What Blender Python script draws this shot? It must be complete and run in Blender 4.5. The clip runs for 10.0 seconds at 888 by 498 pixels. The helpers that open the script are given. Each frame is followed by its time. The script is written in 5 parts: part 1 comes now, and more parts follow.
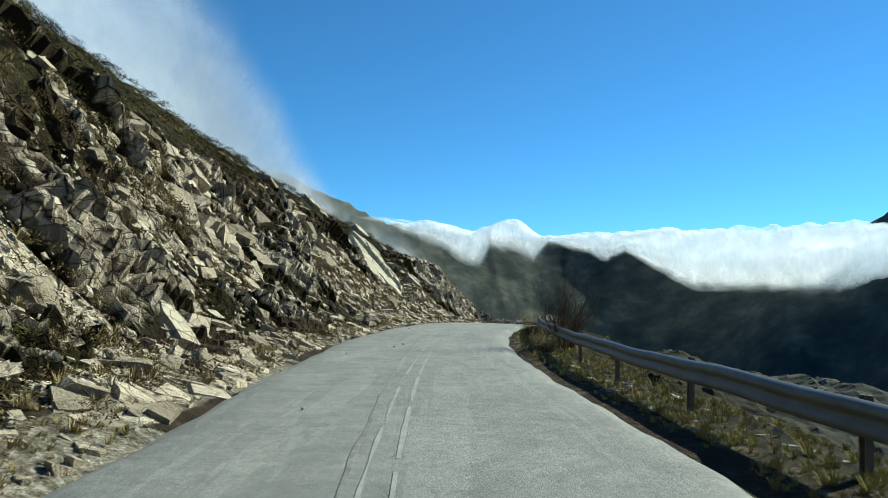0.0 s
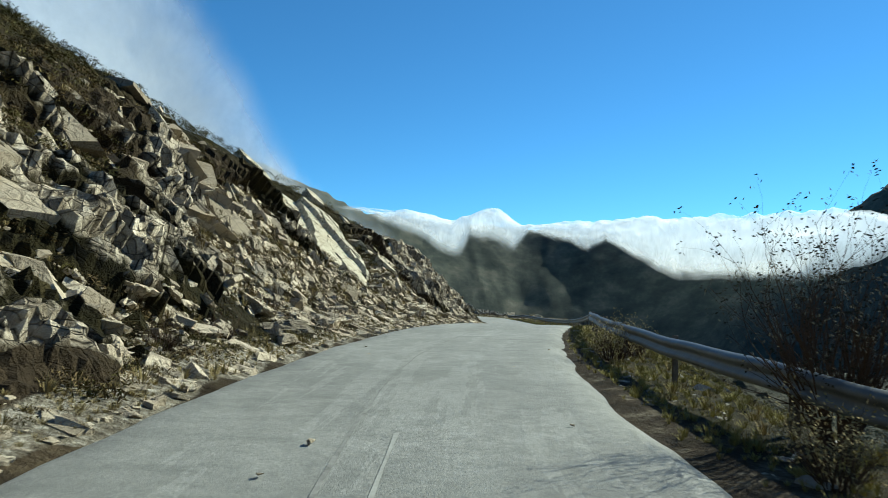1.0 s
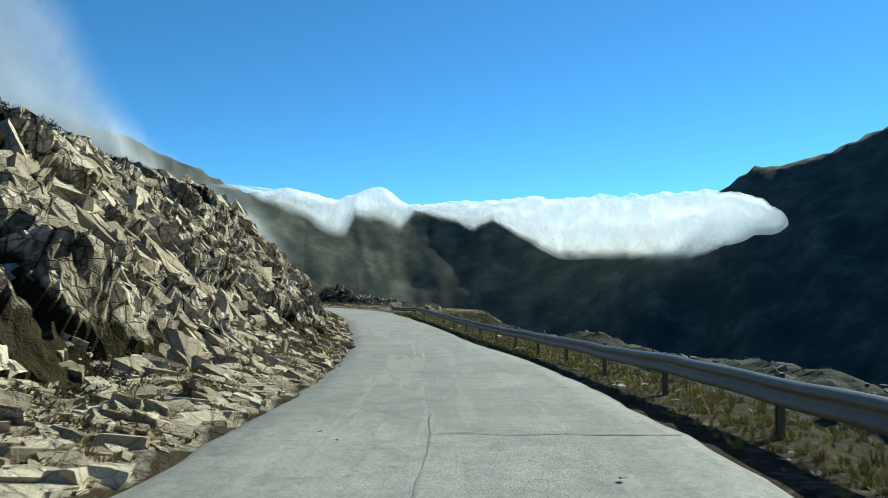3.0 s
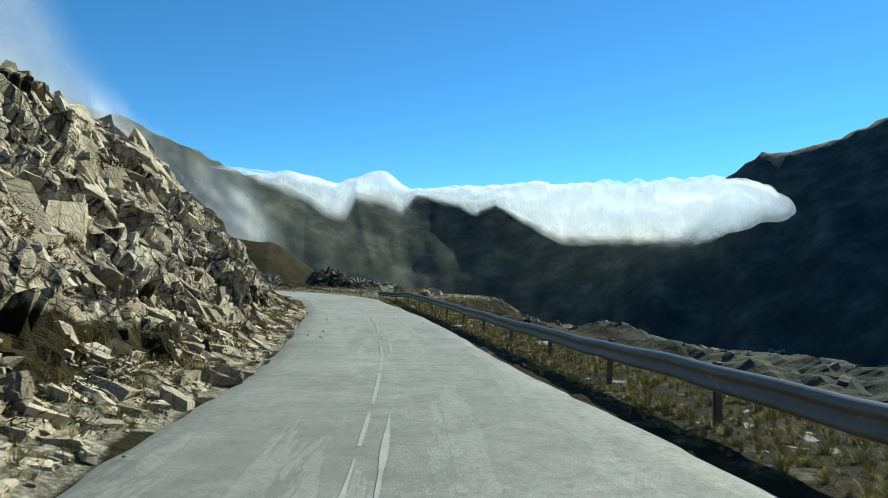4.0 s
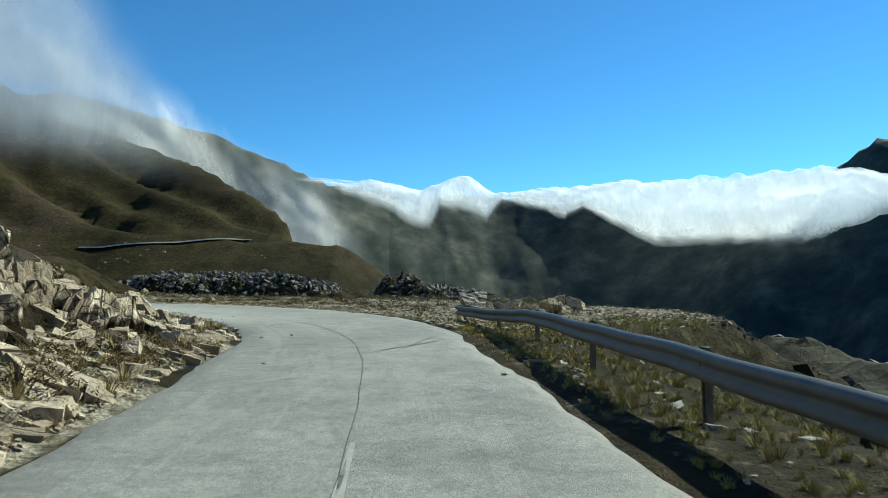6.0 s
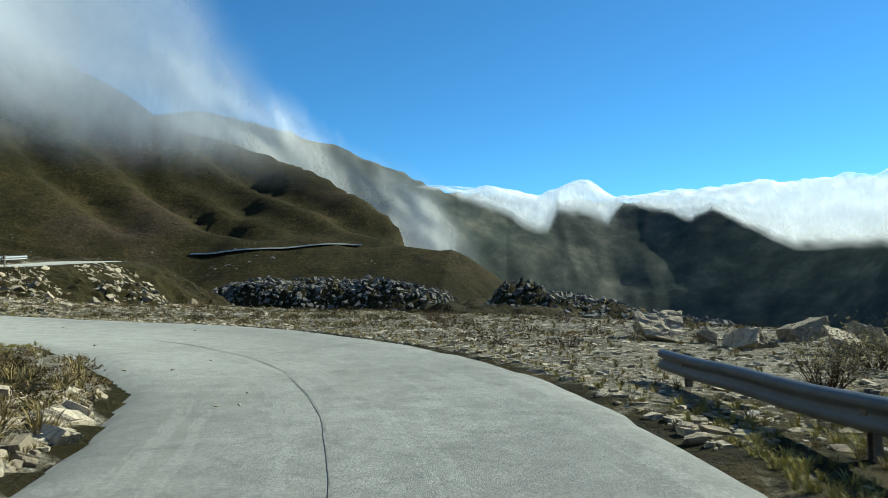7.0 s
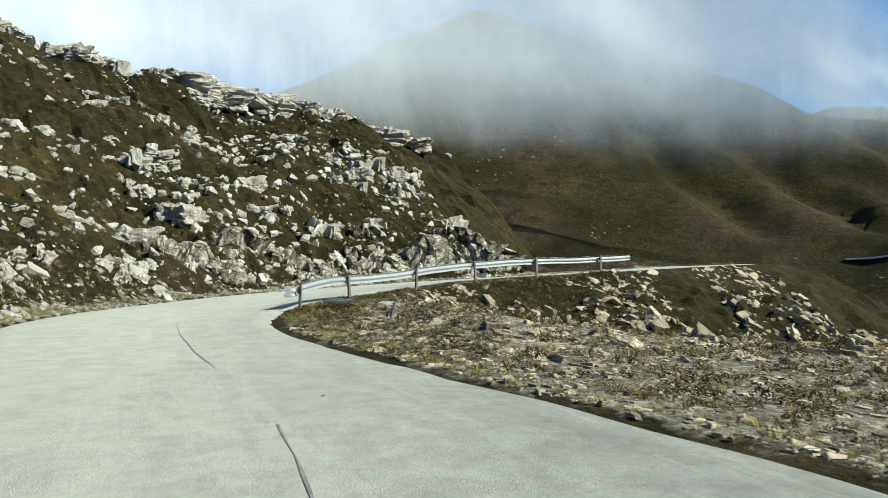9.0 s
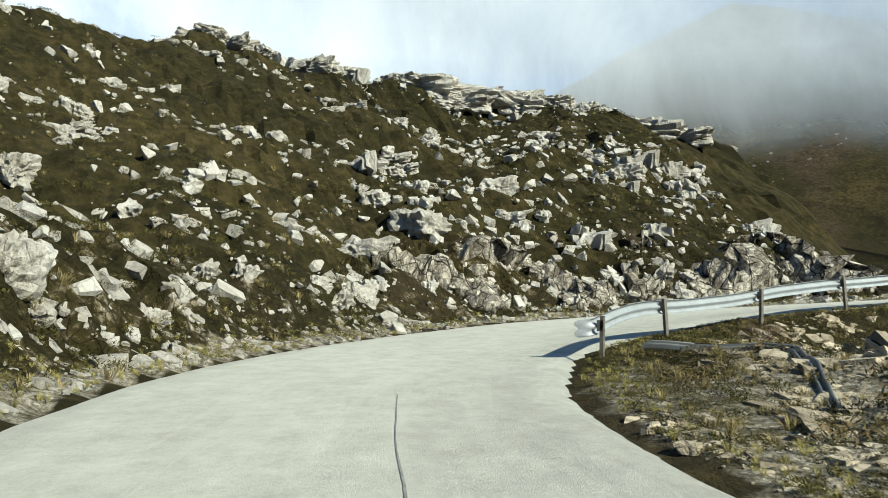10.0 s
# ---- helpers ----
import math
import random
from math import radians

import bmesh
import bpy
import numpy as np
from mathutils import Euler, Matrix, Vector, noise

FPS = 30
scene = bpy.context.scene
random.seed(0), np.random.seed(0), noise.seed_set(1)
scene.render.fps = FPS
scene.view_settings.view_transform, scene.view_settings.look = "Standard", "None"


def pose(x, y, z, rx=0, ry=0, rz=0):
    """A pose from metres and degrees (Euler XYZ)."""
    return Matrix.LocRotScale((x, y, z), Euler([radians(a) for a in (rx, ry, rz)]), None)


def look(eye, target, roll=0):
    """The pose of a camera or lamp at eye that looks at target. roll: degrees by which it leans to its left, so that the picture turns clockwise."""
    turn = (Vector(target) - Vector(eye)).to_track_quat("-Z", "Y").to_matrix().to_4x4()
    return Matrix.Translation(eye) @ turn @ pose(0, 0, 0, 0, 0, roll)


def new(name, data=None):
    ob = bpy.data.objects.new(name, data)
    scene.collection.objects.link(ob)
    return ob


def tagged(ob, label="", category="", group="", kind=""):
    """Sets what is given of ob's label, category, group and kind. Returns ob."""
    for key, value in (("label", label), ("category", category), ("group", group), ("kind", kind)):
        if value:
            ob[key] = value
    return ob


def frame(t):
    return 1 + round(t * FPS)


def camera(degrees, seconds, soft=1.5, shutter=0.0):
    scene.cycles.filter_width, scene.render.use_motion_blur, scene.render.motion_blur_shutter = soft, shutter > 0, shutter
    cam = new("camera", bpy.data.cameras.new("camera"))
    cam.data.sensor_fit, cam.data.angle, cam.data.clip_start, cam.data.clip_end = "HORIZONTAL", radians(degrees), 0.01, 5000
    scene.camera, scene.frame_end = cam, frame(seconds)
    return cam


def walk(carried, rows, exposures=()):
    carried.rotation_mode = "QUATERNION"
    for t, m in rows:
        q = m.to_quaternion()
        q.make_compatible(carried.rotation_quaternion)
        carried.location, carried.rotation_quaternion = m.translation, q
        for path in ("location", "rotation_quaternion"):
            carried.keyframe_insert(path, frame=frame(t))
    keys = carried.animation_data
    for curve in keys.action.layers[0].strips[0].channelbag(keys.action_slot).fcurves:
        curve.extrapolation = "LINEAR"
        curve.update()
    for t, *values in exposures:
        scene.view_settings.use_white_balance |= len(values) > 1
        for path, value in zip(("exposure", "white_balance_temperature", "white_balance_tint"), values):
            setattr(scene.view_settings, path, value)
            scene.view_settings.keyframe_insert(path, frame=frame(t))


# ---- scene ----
cam = camera(63.8, 10.0, soft=0.85, shutter=0.05)
PATH = [
    (0, (0.000, 0.000, 1.400), (0.005, 1.996, 1.534), 1.41),
    (0.5, (-0.149, 7.304, 1.395), (-0.131, 9.300, 1.514), 1.26),
    (1, (-0.145, 14.875, 1.338), (-0.082, 16.871, 1.446), 1.04),
    (1.5, (0.164, 22.707, 1.358), (0.302, 24.700, 1.462), 0.61),
    (2, (0.942, 30.763, 1.398), (1.184, 32.746, 1.495), 0.86),
    (2.5, (2.399, 38.707, 1.345), (2.727, 40.679, 1.425), 0.53),
    (3, (3.978, 46.442, 1.148), (4.357, 48.405, 1.208), 0.43),
    (3.5, (5.480, 54.046, 0.796), (5.870, 56.007, 0.836), 0.53),
    (4, (6.829, 61.631, 0.314), (7.204, 63.595, 0.334), 0.90),
    (4.5, (7.984, 69.208, -0.122), (8.317, 71.180, -0.112), 0.13),
    (5, (8.882, 76.369, -0.504), (9.163, 78.349, -0.490), -0.52),
    (5.5, (9.542, 83.399, -0.734), (9.756, 85.388, -0.708), -0.47),
    (6, (9.961, 90.302, -0.907), (10.099, 92.297, -0.868), -0.65),
    (6.5, (10.096, 96.953, -1.050), (10.119, 98.952, -0.999), -1.14),
    (7, (9.838, 103.178, -1.132), (9.648, 105.168, -1.070), -0.88),
    (7.5, (8.910, 108.784, -1.210), (8.436, 110.726, -1.139), -0.60),
    (8, (6.872, 113.948, -1.297), (6.015, 115.753, -1.218), -0.43),
    (8.5, (3.642, 118.090, -1.353), (2.391, 119.647, -1.259), -0.50),
    (9, (-0.342, 121.143, -1.345), (-1.951, 122.325, -1.224), -0.76),
    (9.5, (-4.774, 122.933, -1.281), (-6.590, 123.755, -1.121), -0.69),
    (10, (-9.057, 123.923, -1.042), (-10.956, 124.523, -0.857), -0.09),
]
walk(cam, [(t, look(eye, target, roll)) for t, eye, target, roll in PATH],
     exposures=[(0, 0.8, 5900, -8), (6.5, 0.8, 5900, -8), (8, 0.92, 6000, -6), (9, 0.95, 6100, -5), (10, 0.95, 6200, -4)])

import itertools

# ---- light ----
SUN_ELEV, SUN_AZ = radians(33), radians(58)      # height, and bearing to the right of +y
world = bpy.data.worlds.new("sky")
scene.world = world
world.use_nodes = True
wt = world.node_tree
sky = wt.nodes.new("ShaderNodeTexSky")
sky.sky_type, sky.sun_disc = "NISHITA", False
sky.sun_elevation, sky.sun_rotation = SUN_ELEV, SUN_AZ
sky.altitude, sky.air_density, sky.dust_density, sky.ozone_density = 2500, 1.0, 0.1, 7.0
tone = wt.nodes.new("ShaderNodeMix")      # clear mountain air: a deeper blue
tone.data_type, tone.blend_type = "RGBA", "MULTIPLY"
tone.inputs[0].default_value, tone.inputs[7].default_value = 1.0, (0.71, 0.99, 1.04, 1)
wt.links.new(sky.outputs[0], tone.inputs[6])
wt.links.new(tone.outputs[2], wt.nodes["Background"].inputs[0])
wt.nodes["Background"].inputs[1].default_value = 0.083
sun = new("sun", bpy.data.lights.new("sun", "SUN"))
sun.data.energy, sun.data.angle, sun.data.color = 5.0, radians(0.5), (1.0, 0.91, 0.77)
SUN_WAY = Vector((math.sin(SUN_AZ) * math.cos(SUN_ELEV), math.cos(SUN_AZ) * math.cos(SUN_ELEV), math.sin(SUN_ELEV)))
sun.matrix_world = look(SUN_WAY * 400, (0, 0, 0))


# ---- materials ----
def material(name, rough=0.9, metal=0.0, gloss=0.08):
    m = bpy.data.materials.new(name)
    m.use_nodes = True
    b = m.node_tree.nodes["Principled BSDF"]
    b.inputs["Roughness"].default_value, b.inputs["Metallic"].default_value = rough, metal
    b.inputs["Specular IOR Level"].default_value = gloss
    return m, m.node_tree, b


def node(nt, kind, **inputs):
    n = nt.nodes.new(kind)
    for k, v in inputs.items():
        n.inputs[k.replace("_", " ")].default_value = v
    return n


def coords(nt, scale=(1, 1, 1), turn=(0, 0, 0)):
    g = nt.nodes.new("ShaderNodeNewGeometry")
    mp = nt.nodes.new("ShaderNodeMapping")
    mp.inputs["Scale"].default_value, mp.inputs["Rotation"].default_value = scale, turn
    nt.links.new(g.outputs["Position"], mp.inputs["Vector"])
    return mp.outputs[0]


def noise_tex(nt, vec, scale, detail=4.0, rough=0.6, distort=0.0):
    n = node(nt, "ShaderNodeTexNoise", Scale=scale, Detail=detail, Roughness=rough, Distortion=distort)
    if vec is not None:
        nt.links.new(vec, n.inputs["Vector"])
    return n.outputs["Fac"]


def ramp(nt, fac, stops):
    r = nt.nodes.new("ShaderNodeValToRGB")
    e = r.color_ramp.elements
    while len(e) < len(stops):
        e.new(0.5)
    for el, (p, c) in zip(e, stops):
        el.position, el.color = p, (*c, 1) if len(c) == 3 else c
    nt.links.new(fac, r.inputs[0])
    return r.outputs[0]


def grey(nt, fac, a, b):
    return ramp(nt, fac, [(a, (0, 0, 0)), (b, (1, 1, 1))])


def mix(nt, fac, a, b, how="MIX"):
    m = nt.nodes.new("ShaderNodeMix")
    m.data_type, m.blend_type = "RGBA", how
    for sock, v in ((m.inputs[0], fac), (m.inputs[6], a), (m.inputs[7], b)):
        if isinstance(v, bpy.types.NodeSocket):
            nt.links.new(v, sock)
        elif isinstance(v, tuple):
            sock.default_value = (*v, 1)
        else:
            sock.default_value = v
    return m.outputs[2]


def calc(nt, op, a, b=0.0, c=0.0):
    m = nt.nodes.new("ShaderNodeMath")
    m.operation = op
    for sock, v in zip(m.inputs, (a, b, c)):
        if isinstance(v, bpy.types.NodeSocket):
            nt.links.new(v, sock)
        else:
            sock.default_value = v
    return m.outputs[0]


def bump(nt, bsdf, height, strength, dist):
    b = node(nt, "ShaderNodeBump", Strength=strength, Distance=dist)
    nt.links.new(height, b.inputs["Height"])
    nt.links.new(b.outputs[0], bsdf.inputs["Normal"])


def fractures(nt, grain):
    """Jointed rock: dark open joints at two sizes, and a tone of its own for each piece between them."""
    out = []
    for scale, stretch, turn, width in ((0.9, (1.5, 1.5, 0.75), (0.5, 0.6, 0.3), 0.035), (2.6, (1.0, 1.4, 1.6), (0.35, 0.55, 0.2), 0.05)):
        v = coords(nt, stretch, turn)
        edge, cell = nt.nodes.new("ShaderNodeTexVoronoi"), nt.nodes.new("ShaderNodeTexVoronoi")
        edge.feature = "DISTANCE_TO_EDGE"
        for n in (edge, cell):
            n.inputs["Scale"].default_value = scale
            nt.links.new(v, n.inputs["Vector"])
        tone = nt.nodes.new("ShaderNodeSeparateColor")
        nt.links.new(cell.outputs["Color"], tone.inputs[0])
        gap = grey(nt, calc(nt, "MULTIPLY_ADD", grain, 0.07, edge.outputs["Distance"]), 0.035, 0.035 + width)
        out.append((gap, tone.outputs[0]))
    (g1, t1), (g2, t2) = out
    gap = calc(nt, "MULTIPLY", g1, calc(nt, "MULTIPLY_ADD", g2, 0.65, 0.35))
    tone = calc(nt, "ADD", calc(nt, "MULTIPLY", t1, 0.5), calc(nt, "MULTIPLY", t2, 0.5))
    return gap, tone


def rock_material(name, pale, dark, warm, streak=(1.6, 1.6, 0.9), relief=0.022, odd=0.9, jointed=0.8):
    m, nt, b = material(name, 0.88)
    v = coords(nt)
    grain = noise_tex(nt, v, 9.0, 6, 0.7)
    blot = noise_tex(nt, v, 0.9, 5, 0.65)
    runs = noise_tex(nt, coords(nt, streak), 3.0, 6, 0.7, 0.6)
    c = mix(nt, grey(nt, blot, 0.35, 0.7), pale, warm)
    c = mix(nt, calc(nt, "MULTIPLY", grey(nt, runs, 0.56, 0.74), 0.8), c, dark)
    c = mix(nt, calc(nt, "MULTIPLY", grey(nt, grain, 0.3, 0.75), 0.35), c, tuple(0.55 * k for k in pale))
    gap, tone = fractures(nt, grain)
    c = mix(nt, calc(nt, "MULTIPLY", grey(nt, tone, 0.5, 0.85), 0.3), c, tuple(0.6 * k for k in warm))
    c = mix(nt, gap, mix(nt, jointed, c, tuple(0.5 * k for k in dark)), c)     # soil in the joints
    info = nt.nodes.new("ShaderNodeObjectInfo")
    c = mix(nt, calc(nt, "MULTIPLY", info.outputs["Random"], 0.35), c, tuple(0.6 * k for k in warm))
    isl = nt.nodes.new("ShaderNodeNewGeometry")
    c = mix(nt, calc(nt, "MULTIPLY", grey(nt, isl.outputs["Random Per Island"], 0.15, 1.0), odd), c, tuple(0.30 * k for k in warm))
    nt.links.new(c, b.inputs["Base Color"])
    h = calc(nt, "ADD", calc(nt, "MULTIPLY", grain, 0.9), calc(nt, "MULTIPLY", gap, 0.8 * jointed))
    h = calc(nt, "ADD", h, calc(nt, "MULTIPLY_ADD", tone, 0.9 * jointed, runs))
    bump(nt, b, h, 1.0, relief)
    return m


CREAM = rock_material("cream_rock", (0.64, 0.565, 0.43), (0.07, 0.06, 0.046), (0.46, 0.38, 0.265), relief=0.06, odd=0.78, jointed=0.45)
SLABROCK = rock_material("smooth_cream_slab", (0.62, 0.57, 0.44), (0.20, 0.175, 0.13), (0.48, 0.42, 0.30), (0.6, 0.6, 0.6), 0.03, 0.1, 0.95)
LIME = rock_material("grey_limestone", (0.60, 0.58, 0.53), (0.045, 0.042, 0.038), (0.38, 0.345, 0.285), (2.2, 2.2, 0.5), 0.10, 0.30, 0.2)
# darker copy of the limestone: shade of the far slopes put into its colour
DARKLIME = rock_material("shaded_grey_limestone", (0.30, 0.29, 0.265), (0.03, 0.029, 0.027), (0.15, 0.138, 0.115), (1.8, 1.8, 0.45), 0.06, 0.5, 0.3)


def ground_material(name, dark, half, pale):
    m, nt, b = material(name, 0.95)
    v = coords(nt)
    cover = nt.nodes.new("ShaderNodeAttribute")
    cover.attribute_name = "cover"
    split = nt.nodes.new("ShaderNodeSeparateColor")
    nt.links.new(cover.outputs["Color"], split.inputs[0])
    rockness, green, gravel = split.outputs[0], split.outputs[1], split.outputs[2]
    fine, mid, big = noise_tex(nt, v, 14, 5, 0.7), noise_tex(nt, v, 1.7, 6, 0.7), noise_tex(nt, v, 0.05, 6, 0.65)
    soil = ramp(nt, mid, [(0.3, (0.018, 0.0135, 0.008)), (0.55, (0.046, 0.034, 0.020)), (0.75, (0.115, 0.088, 0.055))])
    grass = ramp(nt, calc(nt, "ADD", calc(nt, "MULTIPLY", mid, 0.6), calc(nt, "MULTIPLY", big, 0.45)),
                 [(0.38, (0.009, 0.0085, 0.003)), (0.52, (0.024, 0.0205, 0.0075)), (0.66, (0.056, 0.043, 0.017))])
    runs = noise_tex(nt, coords(nt, (1.2, 1.2, 0.5), (0.2, 0.4, 0)), 1.6, 7, 0.75, 0.8)
    stone = ramp(nt, runs, [(0.32, dark), (0.46, half), (0.60, pale)])
    gap, tone = fractures(nt, fine)
    stone = mix(nt, calc(nt, "MULTIPLY", grey(nt, tone, 0.45, 0.85), 0.55), stone, tuple(0.45 * k for k in half))
    stone = mix(nt, gap, tuple(0.45 * k for k in dark), stone)
    grit = ramp(nt, noise_tex(nt, v, 8, 6, 0.85), [(0.36, (0.06, 0.05, 0.034)), (0.50, (0.22, 0.195, 0.145)), (0.62, (0.52, 0.49, 0.41))])
    c = mix(nt, grey(nt, calc(nt, "ADD", green, calc(nt, "MULTIPLY", mid, 0.7)), 0.62, 0.92), soil, grass)
    c = mix(nt, calc(nt, "MULTIPLY", grey(nt, noise_tex(nt, v, 0.32, 7, 0.72, 0.3), 0.50, 0.66), 0.75), c, (0.009, 0.009, 0.004))     # patches of low scrub
    # far woodland tone, with cloud shade and blue haze put into the colour
    wood = ramp(nt, calc(nt, "ADD", calc(nt, "MULTIPLY", noise_tex(nt, v, 0.02, 6, 0.65), 0.75), calc(nt, "MULTIPLY", mid, 0.25)), [(0.36, (0.026, 0.034, 0.031)), (0.50, (0.048, 0.056, 0.047)), (0.62, (0.095, 0.095, 0.075)), (0.72, (0.16, 0.155, 0.125))])
    c = mix(nt, cover.outputs["Alpha"], c, wood)
    c = mix(nt, grey(nt, calc(nt, "ADD", gravel, calc(nt, "MULTIPLY", mid, 0.5)), 0.68, 0.9), c, grit)
    c = mix(nt, grey(nt, calc(nt, "ADD", rockness, calc(nt, "MULTIPLY", mid, 0.7)), 0.8, 0.95), c, stone)
    nt.links.new(c, b.inputs["Base Color"])
    h = calc(nt, "ADD", calc(nt, "MULTIPLY", fine, 0.25), calc(nt, "MULTIPLY", mid, 0.5))
    h = calc(nt, "ADD", h, calc(nt, "MULTIPLY", runs, 0.55))
    h = calc(nt, "ADD", h, calc(nt, "MULTIPLY", calc(nt, "MULTIPLY", gap, rockness), 0.5))
    h = calc(nt, "ADD", h, calc(nt, "MULTIPLY", noise_tex(nt, v, 0.10, 6, 0.5, 0.3), 2.2))
    terraces = noise_tex(nt, coords(nt, (0.05, 0.05, 0.75)), 1.0, 3, 0.55)
    h = calc(nt, "ADD", h, calc(nt, "MULTIPLY", terraces, 0.7))
    bump(nt, b, h, 1.0, 0.22)
    return m


GROUND = ground_material("hillside", (0.06, 0.05, 0.037), (0.32, 0.27, 0.195), (0.66, 0.585, 0.45))
GREYBANK = ground_material("limestone_hillside", (0.05, 0.043, 0.034), (0.21, 0.185, 0.148), (0.56, 0.52, 0.44))


def asphalt_material():
    m, nt, b = material("bleached_asphalt", 0.82, 0.0, 0.25)
    v = coords(nt)
    uv = nt.nodes.new("ShaderNodeUVMap")
    sep = nt.nodes.new("ShaderNodeSeparateXYZ")
    nt.links.new(uv.outputs[0], sep.inputs[0])
    fine, mid, big = noise_tex(nt, v, 34, 4, 0.85), noise_tex(nt, v, 2.2, 7, 0.75), noise_tex(nt, v, 0.22, 5, 0.6)
    long = noise_tex(nt, coords(nt, (1, 1, 1)), 0.8, 5, 0.75, 1.2)
    # worn tracks that run along the road
    lanes = nt.nodes.new("ShaderNodeMapping")
    lanes.inputs["Scale"].default_value = (1.3, 0.10, 1)
    nt.links.new(uv.outputs[0], lanes.inputs["Vector"])
    wave = noise_tex(nt, lanes.outputs[0], 1.0, 6, 0.7, 0.3)
    spots = noise_tex(nt, v, 7.0, 5, 0.8)
    c = ramp(nt, calc(nt, "ADD", calc(nt, "MULTIPLY", big, 0.5), calc(nt, "MULTIPLY", mid, 0.5)),
             [(0.38, (0.19, 0.19, 0.17)), (0.52, (0.255, 0.255, 0.228)), (0.64, (0.34, 0.338, 0.305))])
    c = mix(nt, calc(nt, "MULTIPLY", grey(nt, wave, 0.46, 0.76), 0.35), c, (0.13, 0.13, 0.117))
    c = mix(nt, calc(nt, "MULTIPLY", grey(nt, wave, 0.54, 0.24), 0.3), c, (0.40, 0.40, 0.36))
    c = mix(nt, calc(nt, "MULTIPLY", grey(nt, spots, 0.50, 0.70), 0.6), c, (0.13, 0.13, 0.12))
    c = mix(nt, calc(nt, "MULTIPLY", grey(nt, fine, 0.5, 0.75), 0.35), c, (0.46, 0.455, 0.42))
    c = mix(nt, calc(nt, "MULTIPLY", grey(nt, fine, 0.5, 0.28), 0.4), c, (0.10, 0.10, 0.095))
    c = mix(nt, calc(nt, "MULTIPLY", grey(nt, long, 0.5, 0.72), 0.5), c, (0.10, 0.10, 0.092))
    # paler from the bend on, less so on its outer side
    past_bend = calc(nt, "MULTIPLY", grey(nt, calc(nt, "DIVIDE", sep.outputs[1], 260.0), 0.69, 0.80), ramp(nt, calc(nt, "MULTIPLY_ADD", sep.outputs[0], 0.1, 0.5), [(0.42, (1, 1, 1)), (0.60, (0.7, 0.7, 0.7)), (0.80, (0.25, 0.25, 0.25))]))
    c = mix(nt, calc(nt, "MULTIPLY", past_bend, calc(nt, "MULTIPLY_ADD", fine, 0.8, calc(nt, "MULTIPLY_ADD", mid, 0.7, -0.24))), c, (0.58, 0.57, 0.485))
    nt.links.new(c, b.inputs["Base Color"])
    bump(nt, b, calc(nt, "ADD", fine, calc(nt, "MULTIPLY", mid, 0.7)), 0.8, 0.018)
    return m


ASPHALT = asphalt_material()


def plain_material(name, colour, rough=0.8, metal=0.0, scale=8.0, spread=0.4, relief=0.01):
    m, nt, b = material(name, rough, metal, 0.3 if rough < 0.8 else 0.08)
    v = coords(nt)
    a, c = noise_tex(nt, v, scale, 5, 0.7), noise_tex(nt, v, scale * 7, 4, 0.7)
    lo, hi = tuple(k * (1 - spread) for k in colour), tuple(min(1, k * (1 + spread)) for k in colour)
    col = ramp(nt, calc(nt, "ADD", calc(nt, "MULTIPLY", a, 0.7), calc(nt, "MULTIPLY", c, 0.3)), [(0.32, lo), (0.68, hi)])
    nt.links.new(col, b.inputs["Base Color"])
    bump(nt, b, calc(nt, "ADD", a, c), 0.4, relief)
    return m


PAINT = plain_material("worn_road_paint", (0.27, 0.27, 0.245), 0.8, 0, 3, 0.25)
TAR = plain_material("tar_crack", (0.18, 0.178, 0.163), 0.8, 0, 5, 0.5)
# two tones of one zinc: shade painted into the first, sunlight into the second
SHADEZINC = plain_material("shaded_zinc", (0.075, 0.082, 0.086), 0.5, 0.1, 3, 0.35, 0.002)
SUNZINC = plain_material("sunlit_zinc", (0.24, 0.26, 0.275), 0.5, 0.1, 3, 0.2, 0.002)
RUST = plain_material("weathered_post_steel", (0.14, 0.125, 0.105), 0.7, 0.4, 9, 0.45, 0.003)
TWIG = plain_material("bare_twig", (0.075, 0.052, 0.036), 0.9, 0, 20, 0.4)
STRAW = plain_material("dry_tussock", (0.23, 0.185, 0.085), 0.95, 0, 1.2, 0.6)
VERGE = plain_material("olive_grass", (0.25, 0.22, 0.075), 0.95, 0, 1.0, 0.6)
SCRUB = plain_material("dark_scrub", (0.060, 0.053, 0.018), 0.95, 0, 1.5, 0.6)
BRUSH = plain_material("dry_brown_brush", (0.105, 0.078, 0.038), 0.95, 0, 1.5, 0.6)
LEAF = plain_material("small_leaf", (0.028, 0.026, 0.014), 0.95, 0, 30, 0.5)


# ---- the lie of the land ----
def lattice(ix, iy, seed):
    h = (ix.astype(np.int64) * 374761393 + iy.astype(np.int64) * 668265263 + seed * 974634777) & 0xFFFFFFFF
    h = ((h ^ (h >> 13)) * 1274126177) & 0xFFFFFFFF
    return ((h ^ (h >> 16)) & 0xFFFF) / 65535.0


def vnoise(x, y, seed=0):
    ix, iy = np.floor(x), np.floor(y)
    fx, fy = x - ix, y - iy
    fx, fy = fx * fx * (3 - 2 * fx), fy * fy * (3 - 2 * fy)
    a, b = lattice(ix, iy, seed), lattice(ix + 1, iy, seed)
    c, d = lattice(ix, iy + 1, seed), lattice(ix + 1, iy + 1, seed)
    return (a + (b - a) * fx) * (1 - fy) + (c + (d - c) * fx) * fy - 0.5


def fbm(x, y, octaves=5, seed=0, gain=0.5):
    out, amp = np.zeros_like(x), 1.0
    for k in range(octaves):
        out += amp * vnoise(x, y, seed + k * 7)
        x, y, amp = x * 2.03 + 13.1, y * 2.03 - 7.7, amp * gain
    return out


